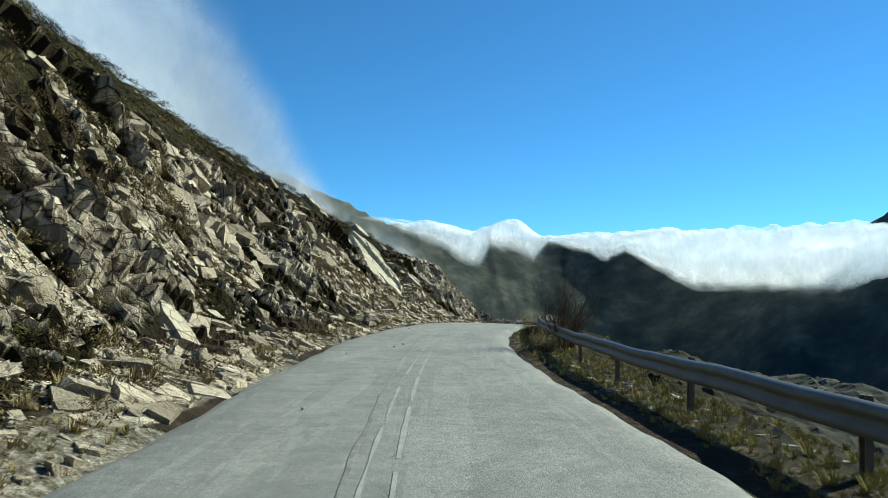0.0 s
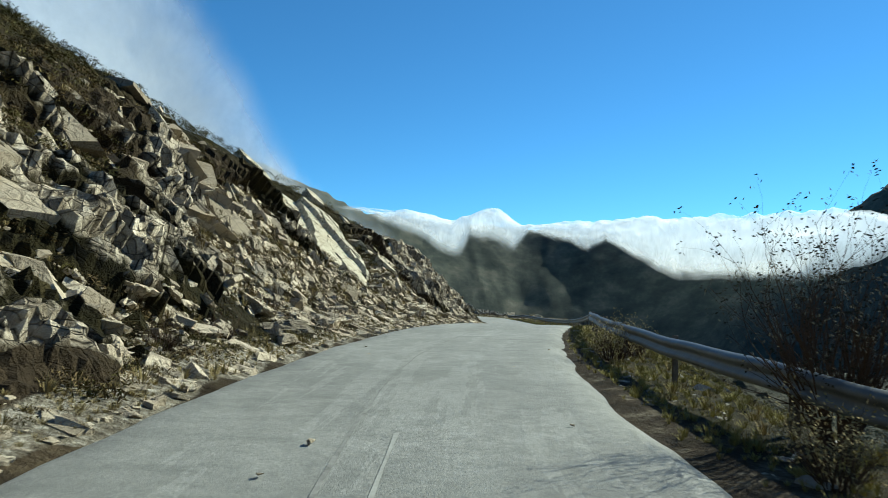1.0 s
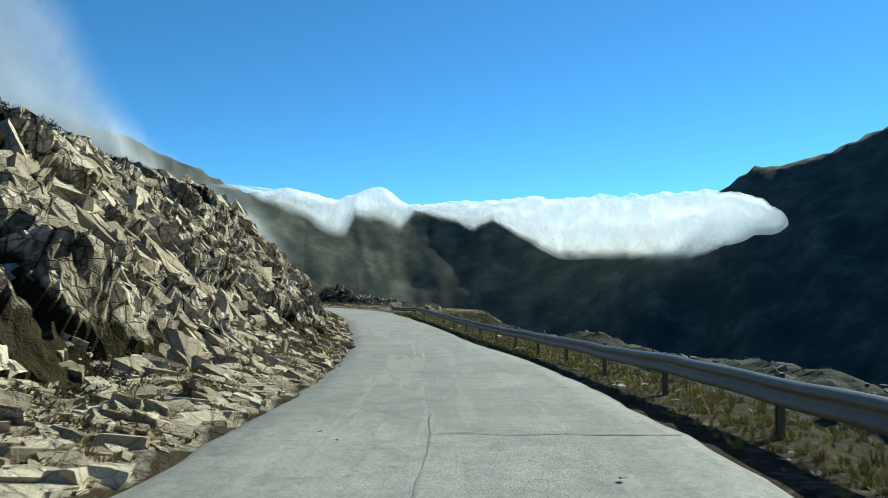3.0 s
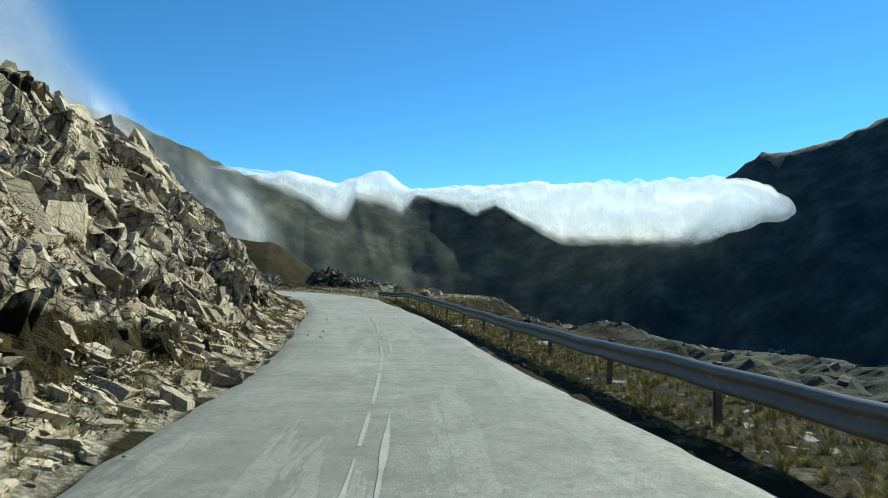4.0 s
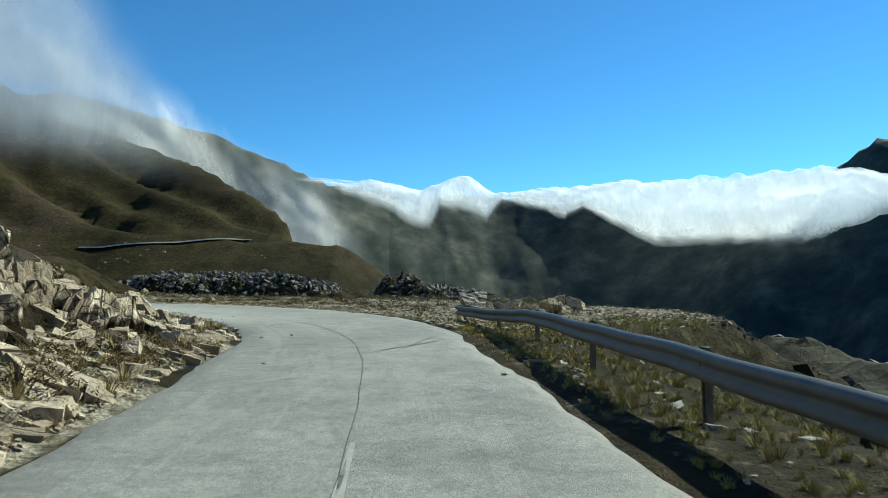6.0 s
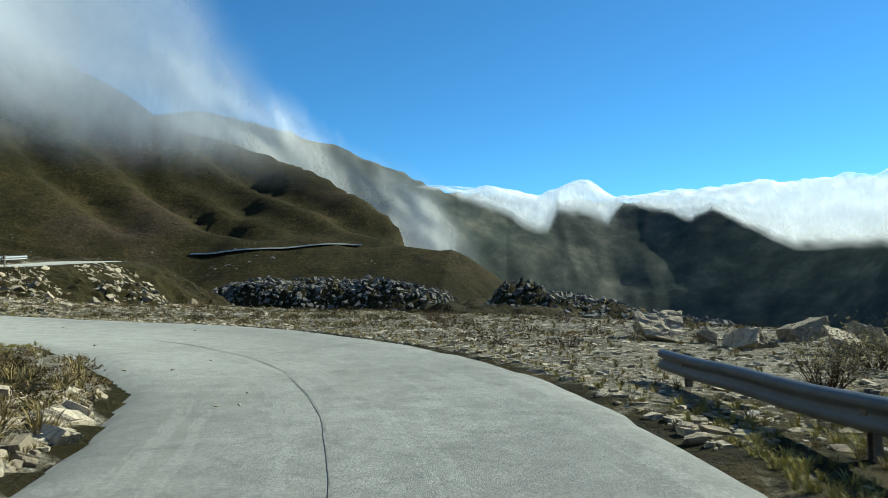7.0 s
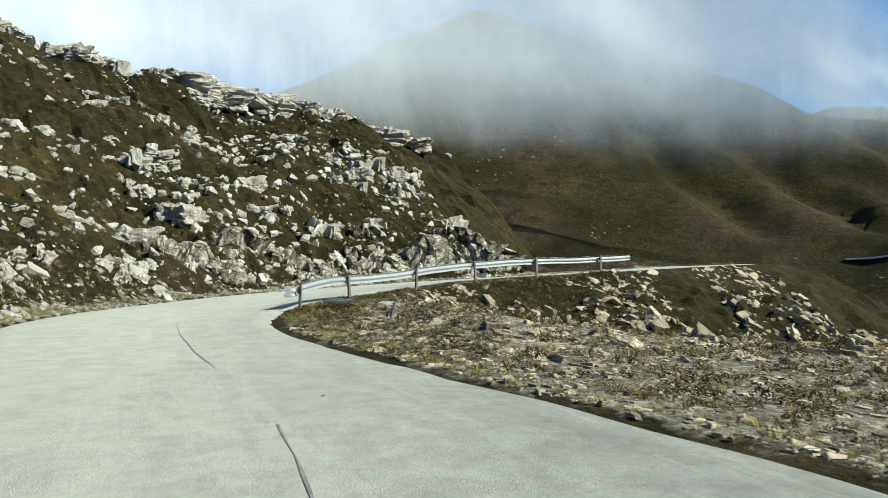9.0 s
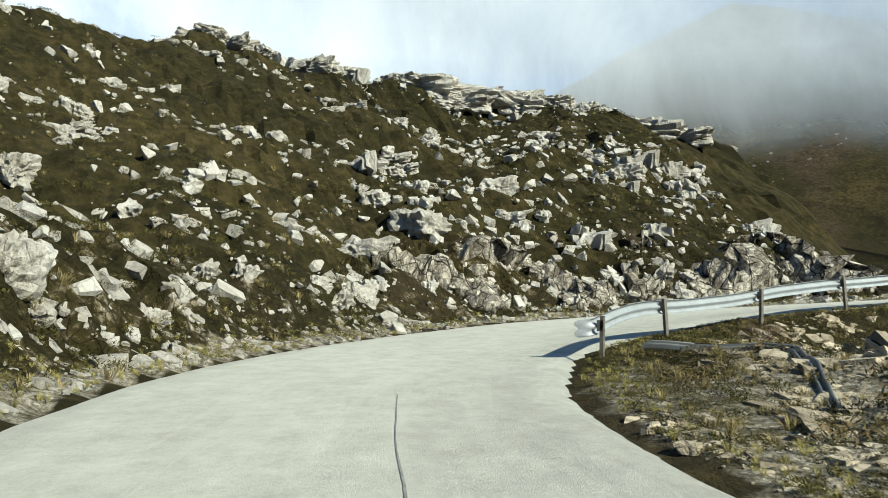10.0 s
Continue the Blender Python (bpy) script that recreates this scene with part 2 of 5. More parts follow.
def facets(x, y, size, seed, tilt):
    """Broken rock: cells with a level and a tilt of their own."""
    x, y = x / size, y / size
    ix, iy = np.floor(x), np.floor(y)
    best, out = np.full(x.shape, 9.0), np.zeros_like(x)
    for dx in (-1, 0, 1):
        for dy in (-1, 0, 1):
            cx, cy = ix + dx, iy + dy
            px, py = cx + lattice(cx, cy, seed), cy + lattice(cx, cy, seed + 1)
            d = (x - px) ** 2 + (y - py) ** 2
            h = (lattice(cx, cy, seed + 2) - 0.5) + tilt * ((x - px) * (lattice(cx, cy, seed + 3) - 0.5) + (y - py) * (lattice(cx, cy, seed + 4) - 0.5))
            near = d < best
            best, out = np.where(near, d, best), np.where(near, h, out)
    return out * size


def step(a, b, v):
    t = np.clip((v - a) / (b - a), 0, 1)
    return t * t * (3 - 2 * t)


# the road's line: x, y, level, reach to its left and to its right edge
ROAD = [
    (1.0, -70, 0.5, 2.9, 2.8), (0.3, -35, 0.25, 2.9, 2.8), (0.0, -12, 0.05, 2.85, 2.8), (0.0, 0, 0.0, 2.85, 2.8), (-0.15, 7.3, -0.01, 2.85, 2.75),
    (-0.14, 14.9, -0.06, 3.15, 2.5), (0.16, 22.7, -0.04, 3.4, 2.25), (0.94, 30.8, 0.0, 3.2, 2.3), (2.4, 38.7, -0.06, 3.3, 2.35),
    (3.98, 46.4, -0.25, 2.9, 2.6), (5.48, 54.0, -0.6, 2.65, 2.9), (6.83, 61.6, -1.09, 2.7, 3.0), (7.98, 69.2, -1.52, 2.9, 2.8),
    (8.88, 76.4, -1.9, 3.1, 2.4), (9.54, 83.4, -2.13, 3.35, 2.25), (9.96, 90.3, -2.31, 3.5, 2.12), (10.1, 97.0, -2.45, 3.4, 2.0),
    (9.84, 103.2, -2.53, 3.4, 1.95), (8.91, 108.8, -2.61, 3.0, 2.65), (6.87, 114.0, -2.7, 3.0, 3.3), (3.64, 118.1, -2.75, 3.1, 3.9),
    (-0.34, 121.1, -2.75, 2.9, 4.5), (-4.77, 122.9, -2.68, 3.2, 4.3), (-9.06, 123.9, -2.44, 3.6, 3.35), (-14.0, 125.1, -2.22, 4.0, 2.6),
    (-19.2, 126.9, -1.96, 4.5, 2.2), (-24.0, 130.3, -1.65, 4.5, 2.3), (-27.6, 135.6, -1.22, 4.2, 2.6), (-28.7, 142.0, -0.80, 3.6, 2.6),
    (-28.3, 149.0, -0.45, 3.2, 2.6), (-27.6, 156.0, -0.1, 3.0, 2.5), (-28.2, 163.0, 0.2, 3.0, 2.5), (-31.5, 171.0, 0.4, 3.0, 2.5),
]


def glide(rows, fine):
    """A smooth line through rows, in small steps."""
    p = np.array(rows, float)
    p = np.vstack([2 * p[0] - p[1], p, 2 * p[-1] - p[-2]])
    out = []
    for a, b, c, d in zip(p, p[1:], p[2:], p[3:]):
        n = max(2, int(np.hypot(*(c - b)[:2]) / fine))
        t = (np.arange(n) / n)[:, None]
        out.append(0.5 * (2 * b + (c - a) * t + (2 * a - 5 * b + 4 * c - d) * t**2 + (3 * b - a - 3 * c + d) * t**3))
    return np.vstack([*out, p[-2:-1]])


LINE = glide(ROAD, 0.5)
WAY = np.gradient(LINE[:, :2], axis=0)
WAY /= np.linalg.norm(WAY, axis=1)[:, None]
SIDE = np.stack([WAY[:, 1], -WAY[:, 0]], 1)       # to the right
RUN = np.r_[0, np.cumsum(np.linalg.norm(np.diff(LINE[:, :2], axis=0), axis=1))]
BEND = int(np.argmin(np.hypot(LINE[:, 0] - 8.2, LINE[:, 1] - 110.8)))


def beside(x, y, first=0, last=None):
    """The nearest place of the road's line, and how far right of it (x, y) lies."""
    line, side = LINE[first:last], SIDE[first:last]
    k = np.zeros(x.shape, int)
    for a in range(0, len(x), 40000):
        d = (x[a:a + 40000, None] - line[None, :, 0]) ** 2 + (y[a:a + 40000, None] - line[None, :, 1]) ** 2
        k[a:a + 40000] = d.argmin(1)
    dx, dy = x - line[k, 0], y - line[k, 1]
    away = np.hypot(dx, dy)
    o = dx * side[k, 0] + dy * side[k, 1]
    return k + first, np.where(o < 0, -away, away)


CREST = np.array([(-700, 250, 60), (-400, 275, 95), (-200, 290, 104), (-119, 300, 62), (-86, 296, 44), (-69, 294, 36), (-51, 292, 29), (-40, 285, 24.5), (-33, 280, 20.5), (-25, 274.5, 15.5), (-19, 270, 12),
                  (-16.6, 268.5, 9.4), (-14.2, 266.8, 2.0), (-6, 263, -8), (16, 255, -20), (60, 250, -45)], float)
RIM = np.array([(-180, 900, 150), (-100, 900, 110), (-60, 1000, 100), (-40, 1150, 150), (-30, 1200, 235), (-24, 1250, 280), (-16.3, 1300, 249), (-12, 1260, 211), (-9, 1240, 183),
                (-5, 1290, 148), (0, 1350, 138), (8.5, 1420, 133), (20, 1400, 118), (30, 1330, 122), (33, 1300, 140), (36, 1300, 189), (38, 1300, 186), (40.5, 1300, 202),
                (50, 1250, 285), (70, 1100, 350), (100, 1000, 350), (140, 900, 260), (180, 900, 220)], float)


# the great bared bedding plane: a place on it, its lie, and its outline in metres along the strike and up the dip
SHEET_AT, SHEET_LIE = (-7.185, 52.975, 5.109), (-0.70, 0.22)
SHEET_EDGE = [(-4.0, 0.5), (-5.0, -2.0), (-4.4, -3.7), (-3.0, -5.4), (1.6, -3.4), (3.1, -2.2), (5.9, 0.7), (5.2, 3.0), (2.0, 4.0), (-1.5, 3.0)]


def sheet_level(x, y):
    return SHEET_AT[2] + SHEET_LIE[0] * (x - SHEET_AT[0]) + SHEET_LIE[1] * (y - SHEET_AT[1])


def sheet_inside(x, y):
    """Metres inside the sheet's outline, below zero outside it."""
    a, b = 0.30 * (x + 7) + 0.954 * (y - 51), -(0.954 * (x + 7) - 0.30 * (y - 51))
    out = np.full(np.shape(a), 99.0)
    for (p, q), (r, t) in zip(SHEET_EDGE, SHEET_EDGE[1:] + SHEET_EDGE[:1]):
        w = math.hypot(r - p, t - q)
        out = np.minimum(out, ((r - p) * (b - q) - (t - q) * (a - p)) / w)
    return out


def land(x, y, bare=False):
    """Level of the ground, and its cover: rock, green, gravel."""
    x, y = np.asarray(x, float), np.asarray(y, float)
    k, o = beside(x, y)
    zr, left, right = LINE[k, 2], -o - LINE[k, 3], o - LINE[k, 4]
    yk, xk = LINE[k, 1], LINE[k, 0]
    rough = fbm(x / 3.1, y / 3.1, 5, 3)
    coarse = fbm(x / 17, y / 17, 4, 11)
    broken = facets(x + 0.4 * rough, y, 1.7, 21, 1.3) * 0.40 + facets(x, y, 0.75, 31, 1.5) * 0.50
    # valley floor and the slope below the road
    floor = -6.0 + (3.0 - 2.2 * step(160, 185, y) * step(60, 30, x)) * coarse - 0.8 * step(160, 185, y) - (0.30 - 0.13 * step(90, 150, y)) * np.clip(x - 14 + 0.02 * (y - 100), 0, 140) - 0.42 * np.clip(x - 154, 0, 300)
    floor += (7 * fbm(x / 45, y / 45, 4, 87) + 2.5 * np.abs(fbm(x / 14, y / 14, 3, 88))) * step(20, 60, x) - 0.12 * np.clip(y - 235, 0, 80) - 0.42 * np.clip(y - 330, 0, 300)
    deep = -118 + 16 * fbm(x / 120, y / 120, 4, 85)
    floor = np.maximum(floor, deep)
    shelf = 1.7 + 10.0 * step(103, 112, yk) * step(-16, -7, xk) * step(170, 150, yk) + 1.0 * step(62, 76, yk) * step(100, 90, yk) + 2.6 * step(-27, -22, xk) * step(-6, -12, xk) * (yk > 115)
    fall = np.clip(right - shelf, 0, None)
    bank = zr - 0.05 - 0.02 * np.clip(right, 0, shelf) + 0.16 * rough * step(0.2, 1.2, right) - 0.55 * fall + 1.0 * (rough + 0.6 * broken) * step(0, 3, fall) * step(60, 20, fall)
    heap = np.exp(-(((x + 14) / 5.5) ** 2 + ((y - 132.2) / 2.6) ** 2))
    bank += 0.45 * heap * (1 + rough)
    z = np.where(right > 0, np.maximum(bank, floor + 1.5 * rough), 0.0)
    # the spur that the road is cut into, up to the bend
    k1, o1 = beside(x, y, 0, BEND)
    d1 = -o1 - LINE[k1, 3]
    end = step(115.5, 101, y + 0.25 * np.clip(d1, 0, 30) + 3.0 * coarse)
    foot = step(0.3, 2.0, d1)
    high = np.interp(LINE[k1, 1], [0, 25, 40, 65, 80, 95, 105], [5.6, 5.0, 4.7, 4.6, 6.0, 5.5, 3.8])
    cut = 0.22 * step(0.1, 0.9, d1) + high * (1 + 0.35 * coarse) * step(0.5, 7.4, d1) ** 0.85
    tall = np.interp(LINE[k1, 1], [-70, 0, 20, 45, 60, 75, 90, 105], [40, 40, 34, 24, 20, 14, 8, 4])
    grade = np.interp(LINE[k1, 1], [0, 15, 30, 50, 70, 90], [1.02, 1.0, 0.82, 0.50, 0.50, 0.48])
    upper = tall * (1 - np.exp(-grade * np.clip(d1 - 5.5, 0, None) / tall))
    relief = (0.35 * broken + 0.5 * rough + 0.7 * coarse) * foot - 0.40 * step(0.6, 2.0, d1) * step(15, 12, d1)
    sheet = step(-1.6, 0.2, sheet_inside(x, y))
    if bare:
        return (LINE[k1, 2] + (cut + upper) * end + 0.7 * coarse * foot * (0.25 + 0.75 * end)) * (1 - sheet) + (sheet_level(x, y) - 0.16) * sheet, end
    spur = LINE[k1, 2] + (cut + upper) * end + relief * (0.25 + 0.75 * end) * step(60, 20, d1)
    spur = spur * (1 - sheet) + (sheet_level(x, y) - 0.24) * sheet
    # the karst hill beyond the bend
    k2, o2 = beside(x, y, BEND + 22)
    d2 = -o2 - LINE[k2, 3]
    beyond = -0.838 * (x + 50) + 0.547 * (y - 156)
    hill = 0.15 * step(0, 0.8, d2) + 2.7 * step(0.6, 3.0, d2) * step(-12, -24, x) * (0.8 + coarse)
    plane = 0.55 * np.clip(d2 - 2.5, 0, None) - 0.34 * np.clip(d2 - 38, 0, None)
    plane = plane - 0.85 * np.clip(beyond + 3 - 4.0 * step(-74, -58, x), 0, None) - 0.35 * np.clip(y - 150, 0, 40) * step(0, 6, d2)
    plane = plane + 0.9 * np.exp(-((beyond + 1.5) / 3.5) ** 2) * step(-56, -61, x) * step(-77, -70, x)
    plane = plane - 1.5 * step(-66, -72, x)
    hill = hill * step(170, 158, y)
    plane = plane - 0.8 * np.clip(y - 158, 0, None)
    karst = LINE[k2, 2] + hill + np.maximum(plane, -40) * step(-16, -34, x) * step(82, 106, y) + (0.7 * broken + 0.7 * rough + 1.6 * coarse * step(3, 9, d2)) * step(0.3, 2.0, d2)
    low = zr + 0.35 * step(0.2, 2.5, left) + 0.5 * rough * step(0.2, 2.0, left) - 0.6 * np.clip(left - 5, 0, None) * step(138, 152, y)
    low = np.maximum(low, floor)
    inner = np.where((d1 > 0) & (k <= BEND + 60), np.maximum(spur, low), low)
    inner = np.where((d2 > 0) & (x < -6), np.maximum(inner, karst), inner)
    z = np.where(left > 0, inner, z)
    z = np.where((left <= 0) & (right <= 0), zr - 0.10, z)
    # the mountain with the upper road, and the outcrops before it
    cy, cz = np.interp(x, CREST[:, 0], CREST[:, 1]), np.interp(x, CREST[:, 0], CREST[:, 2])
    south = cy - y + 9 * fbm(x / 40, y / 90, 4, 41)
    wobble = 8 * fbm(x / 30, y / 30, 3, 49)
    gully = np.zeros_like(x)
    for k, gx0 in enumerate((-175, -140, -112, -84, -66, -42)):      # heads of the gullies along the crest
        q = 0.45 * (x - gx0) + 0.89 * (y - np.interp(gx0, CREST[:, 0], CREST[:, 1])) + wobble
        wide, deep_in = 6.0 + 2.5 * (k % 3), 3.0 + 1.3 * ((k * 7) % 3)
        gully = np.maximum(gully, deep_in * np.clip(1 - np.abs(q) / wide, 0, 1) ** 1.2 * step(6 + 5 * (k % 4), 20 + 8 * (k % 3), south) * step(90 - 14 * (k % 4), 40, south))
    mount = cz - np.where(south > 0, 0.53, -0.75) * south - gully * step(5.5, 10, cz - 0.53 * south) + 1.6 * fbm(x / 14, y / 14, 2, 5) * step(4, 8, cz - 0.53 * south)
    mount += 1.6 * fbm(x / 9, y / 9, 2, 55) * step(-45, -15, x) * step(5, 9, mount)
    brow = np.interp(x, [-90, -60, -40, -25, -13, -3, 5, 10, 18, 30, 70], [-30, -2, 2.4, 4.4, 4.7, 3.9, -0.6, -4.2, -9, -18, -90]) + 0.8 * fbm(x / 11, y / 11, 3, 58)
    reach = y - 253 - 0.15 * x
    mount = np.maximum(mount, brow - np.where(reach < 0, -0.42, 0.8) * reach)      # the grassy brow that carries the upper road
    yo1, yo2 = y - 188 - 0.1 * x + 3 * coarse, y - 212 + 4 * coarse
    wx = x + 2.5 * rough
    out1 = np.interp(wx, [-31, -26, -18, -6, 1, 5], [0, 3.6, 4.5, 4.2, 2.8, 0]) * step(-3.5, 1.5, yo1) * step(24, 4, yo1)
    out2 = np.interp(wx, [3, 8, 12, 20, 30, 45, 62], [0, 5.0, 5.6, 5.4, 4.8, 4.5, 0]) * step(-4, 2, yo2) * step(26, 5, yo2)
    outcrop = out1 + out2
    base = -6.6 - 0.17 * np.clip(x - 4, 0, 80) - 0.10 * np.clip(y - 200, 0, 100)
    far = step(138, 160, y)
    z = np.where((right > 0) | (left > 6), np.maximum(z, np.maximum(mount, np.where(outcrop > 0.02, np.maximum(base + outcrop * (1 + 0.22 * rough + 0.20 * broken), floor - 2), floor)) * far + -400 * (1 - far)), z)
    # the ring of high ridges far off
    phi, r = np.degrees(np.arctan2(x, y - 100)), np.hypot(x, y - 100)
    rr, rz = np.interp(phi, RIM[:, 0], RIM[:, 1]), np.interp(phi, RIM[:, 0], RIM[:, 2])
    spurs = np.abs(fbm(phi / 11 + 0.7 * fbm(x / 210, y / 210, 4, 5), r / 900, 3, 77, 0.35)) - 0.16
    down = np.clip(rr - r, 0, None)
    rz = rz + 7 * fbm(phi / 2.3, phi * 0 + 1.5, 5, 71) * step(140, 0, down)
    ridge = np.where(r < rr, rz + 10 * fbm(x / 60, y / 60, 3, 83) * step(20, 150, down) - (0.52 + 0.34 * step(30, 22, phi) * step(-40, -25, phi) + 0.18 * step(26, 33, phi)) * down - 60 * spurs * step(0, 200, down) * step(900, 500, down) + 16 * fbm(x / 130, y / 130, 2, 81) * step(10, 120, down), rz - 0.3 * (r - rr))
    z = np.where(r > 260, np.maximum(np.maximum(z, deep), ridge), z)
    # cover
    near = step(240, 120, r)
    steep = step(0.3, 1.2, np.maximum(np.where(d1 > 0, d1, 0) * end, 0)) * step(15, 8, d1 + 5 * coarse) * (y < 116)
    rock = np.clip(0.40 * steep + 0.35 * steep * step(-0.25, 0.25, rough + broken), 0, 1)
    rock = np.maximum(rock, 0.42 * ((d2 > 0.4) & (d2 < 3.6) & (x < -6)) * near)
    rock = np.maximum(rock, np.clip(outcrop / 4, 0, 1) * 0.40 * far)
    rock = np.maximum(rock, 0.30 * step(-30, -12, x) * step(30, 0, x) * (south > -40) * (south < 40) * far * (r < 260))
    gravel = ((right > 0.1) & (right < shelf + 2)) * np.clip(step(106, 112, yk), 0, 1) * step(-28, -18, xk) * 0.56
    gravel = np.maximum(gravel, np.clip(heap, 0, 0.6))
    gravel = np.maximum(gravel, ((left > -0.2) & (left < 0.9)) * 0.58)
    gravel = np.maximum(gravel, ((right > -0.2) & (right < 0.7)) * 0.42)
    green = np.clip(0.35 + 0.9 * coarse + 0.45 * step(8, 16, d1) * (left > 0) + 0.50 * ((d2 > 3) & (x < -6)) + 0.5 * (right > 0) * step(0.5, 1.0, right), 0, 1)
    green = np.where(r > 130, np.clip(0.75 + coarse, 0, 1), green)
    # where that shaded, hazy far tone replaces the nearer cover
    scrub = np.maximum(step(330, 480, r), 0.75 * step(30, 80, x))
    return z, np.stack([(rock * (left > 0) + rock * (right > 0)) * (1 - scrub), green, gravel, scrub], 1)


def level(x, y):
    return float(land(np.array([x]), np.array([y]))[0][0])


def spread(low, high, fine, reach_low, reach_high, grow_low, grow_high):
    """Grid lines: even between low and high, ever wider outside."""
    inner = np.arange(low, high + fine, fine)
    def out(reach, grow):
        v, w = [0.0], fine
        while v[-1] < reach:
            w *= grow
            v.append(v[-1] + w)
        return np.array(v[1:])
    return np.r_[(low - out(reach_low, grow_low))[::-1], inner, inner[-1] + out(reach_high, grow_high)]


def grid_mesh(name, xyz, nu, nv, smooth=True):
    me = bpy.data.meshes.new(name)
    i = np.arange(nu * nv).reshape(nu, nv)
    f = np.stack([i[:-1, :-1], i[1:, :-1], i[1:, 1:], i[:-1, 1:]], -1).reshape(-1, 4)
    me.vertices.add(len(xyz))
    me.vertices.foreach_set("co", np.ascontiguousarray(xyz, dtype=np.float32).ravel())
    me.loops.add(f.size)
    me.loops.foreach_set("vertex_index", f.ravel().astype(np.int32))
    me.polygons.add(len(f))
    me.polygons.foreach_set("loop_start", (np.arange(len(f)) * 4).astype(np.int32))
    me.update(calc_edges=True)
    me.polygons.foreach_set("use_smooth", np.full(len(f), smooth))
    return me


gx = spread(-22.0, 15.0, 0.30, 2600, 2600, 1.022, 1.025)
gy = spread(-4.0, 150.0, 0.36, 2000, 2800, 1.06, 1.017)
mx, my = np.meshgrid(gx, gy, indexing="ij")
gz, cover = land(mx.ravel(), my.ravel())
me = grid_mesh("ground", np.stack([mx.ravel(), my.ravel(), gz], 1), len(gx), len(gy), smooth=False)
layer = me.color_attributes.new("cover", "FLOAT_COLOR", "POINT")
layer.data.foreach_set("color", cover.astype(np.float32).ravel())
far_face = np.zeros(len(me.polygons) * 3, np.float32)
me.polygons.foreach_get("center", far_face)
far_face = far_face.reshape(-1, 3)
me.polygons.foreach_set("use_smooth", np.hypot(far_face[:, 0], far_face[:, 1] - 90) > 105)
me.materials.append(GROUND)
ground = tagged(new("ground", me), "stony mountainside with dry grass, broken rock and far ridges", "ground", kind="structure")


# ---- the road ----
def ribbon(name, k0, k1, lo, hi, lift, cols, mat, jag=0.0, seed=0):
    """A strip along the road's line between two offsets, which may change on the way."""
    n = k1 - k0
    rows = np.arange(k0, k1)
    lo, hi = (np.broadcast_to(v, n) for v in (lo, hi))
    lo, hi = lo + jag * fbm(RUN[rows] / 1.3, RUN[rows] * 0 + 0.3, 5, seed + 1, 0.7), hi + jag * fbm(RUN[rows] / 1.3, RUN[rows] * 0 + 5.3, 5, seed + 2, 0.7)
    t = np.linspace(0, 1, cols)
    o = lo[:, None] + (hi - lo)[:, None] * t
    x = LINE[rows, 0, None] + SIDE[rows, 0, None] * o
    y = LINE[rows, 1, None] + SIDE[rows, 1, None] * o
    edge = 0.0 if cols < 5 else np.where((t == 0) | (t == 1), -0.16, 0.0)[None]
    z = LINE[rows, 2, None] + lift + 0.02 * fbm(x.ravel() / 4, y.ravel() / 4, 3, 9).reshape(x.shape) + edge
    me = grid_mesh(name, np.stack([x, y, z], -1).reshape(-1, 3), n, cols)
    uv = me.uv_layers.new(name="UVMap")
    idx = np.zeros(len(me.loops), np.int32)
    me.loops.foreach_get("vertex_index", idx)
    flat = np.stack([np.broadcast_to(o, x.shape).ravel(), np.repeat(RUN[rows], cols)], 1)
    uv.data.foreach_set("uv", flat[idx].astype(np.float32).ravel())
    me.materials.append(mat)
    return me


def put(name, me, parent=None, label="", category="", group="", kind=""):
    ob = new(name, me)
    if parent is not None:
        ob.parent = parent
    return tagged(ob, label, category, group, kind)


END = len(LINE) - 1
me = ribbon("road", 0, END, -LINE[:END, 3], LINE[:END, 4], 0.0, 15, ASPHALT, 0.13, 4)
road = put("road", me, None, "narrow sun-bleached asphalt mountain road with ragged edges", "road", kind="structure")


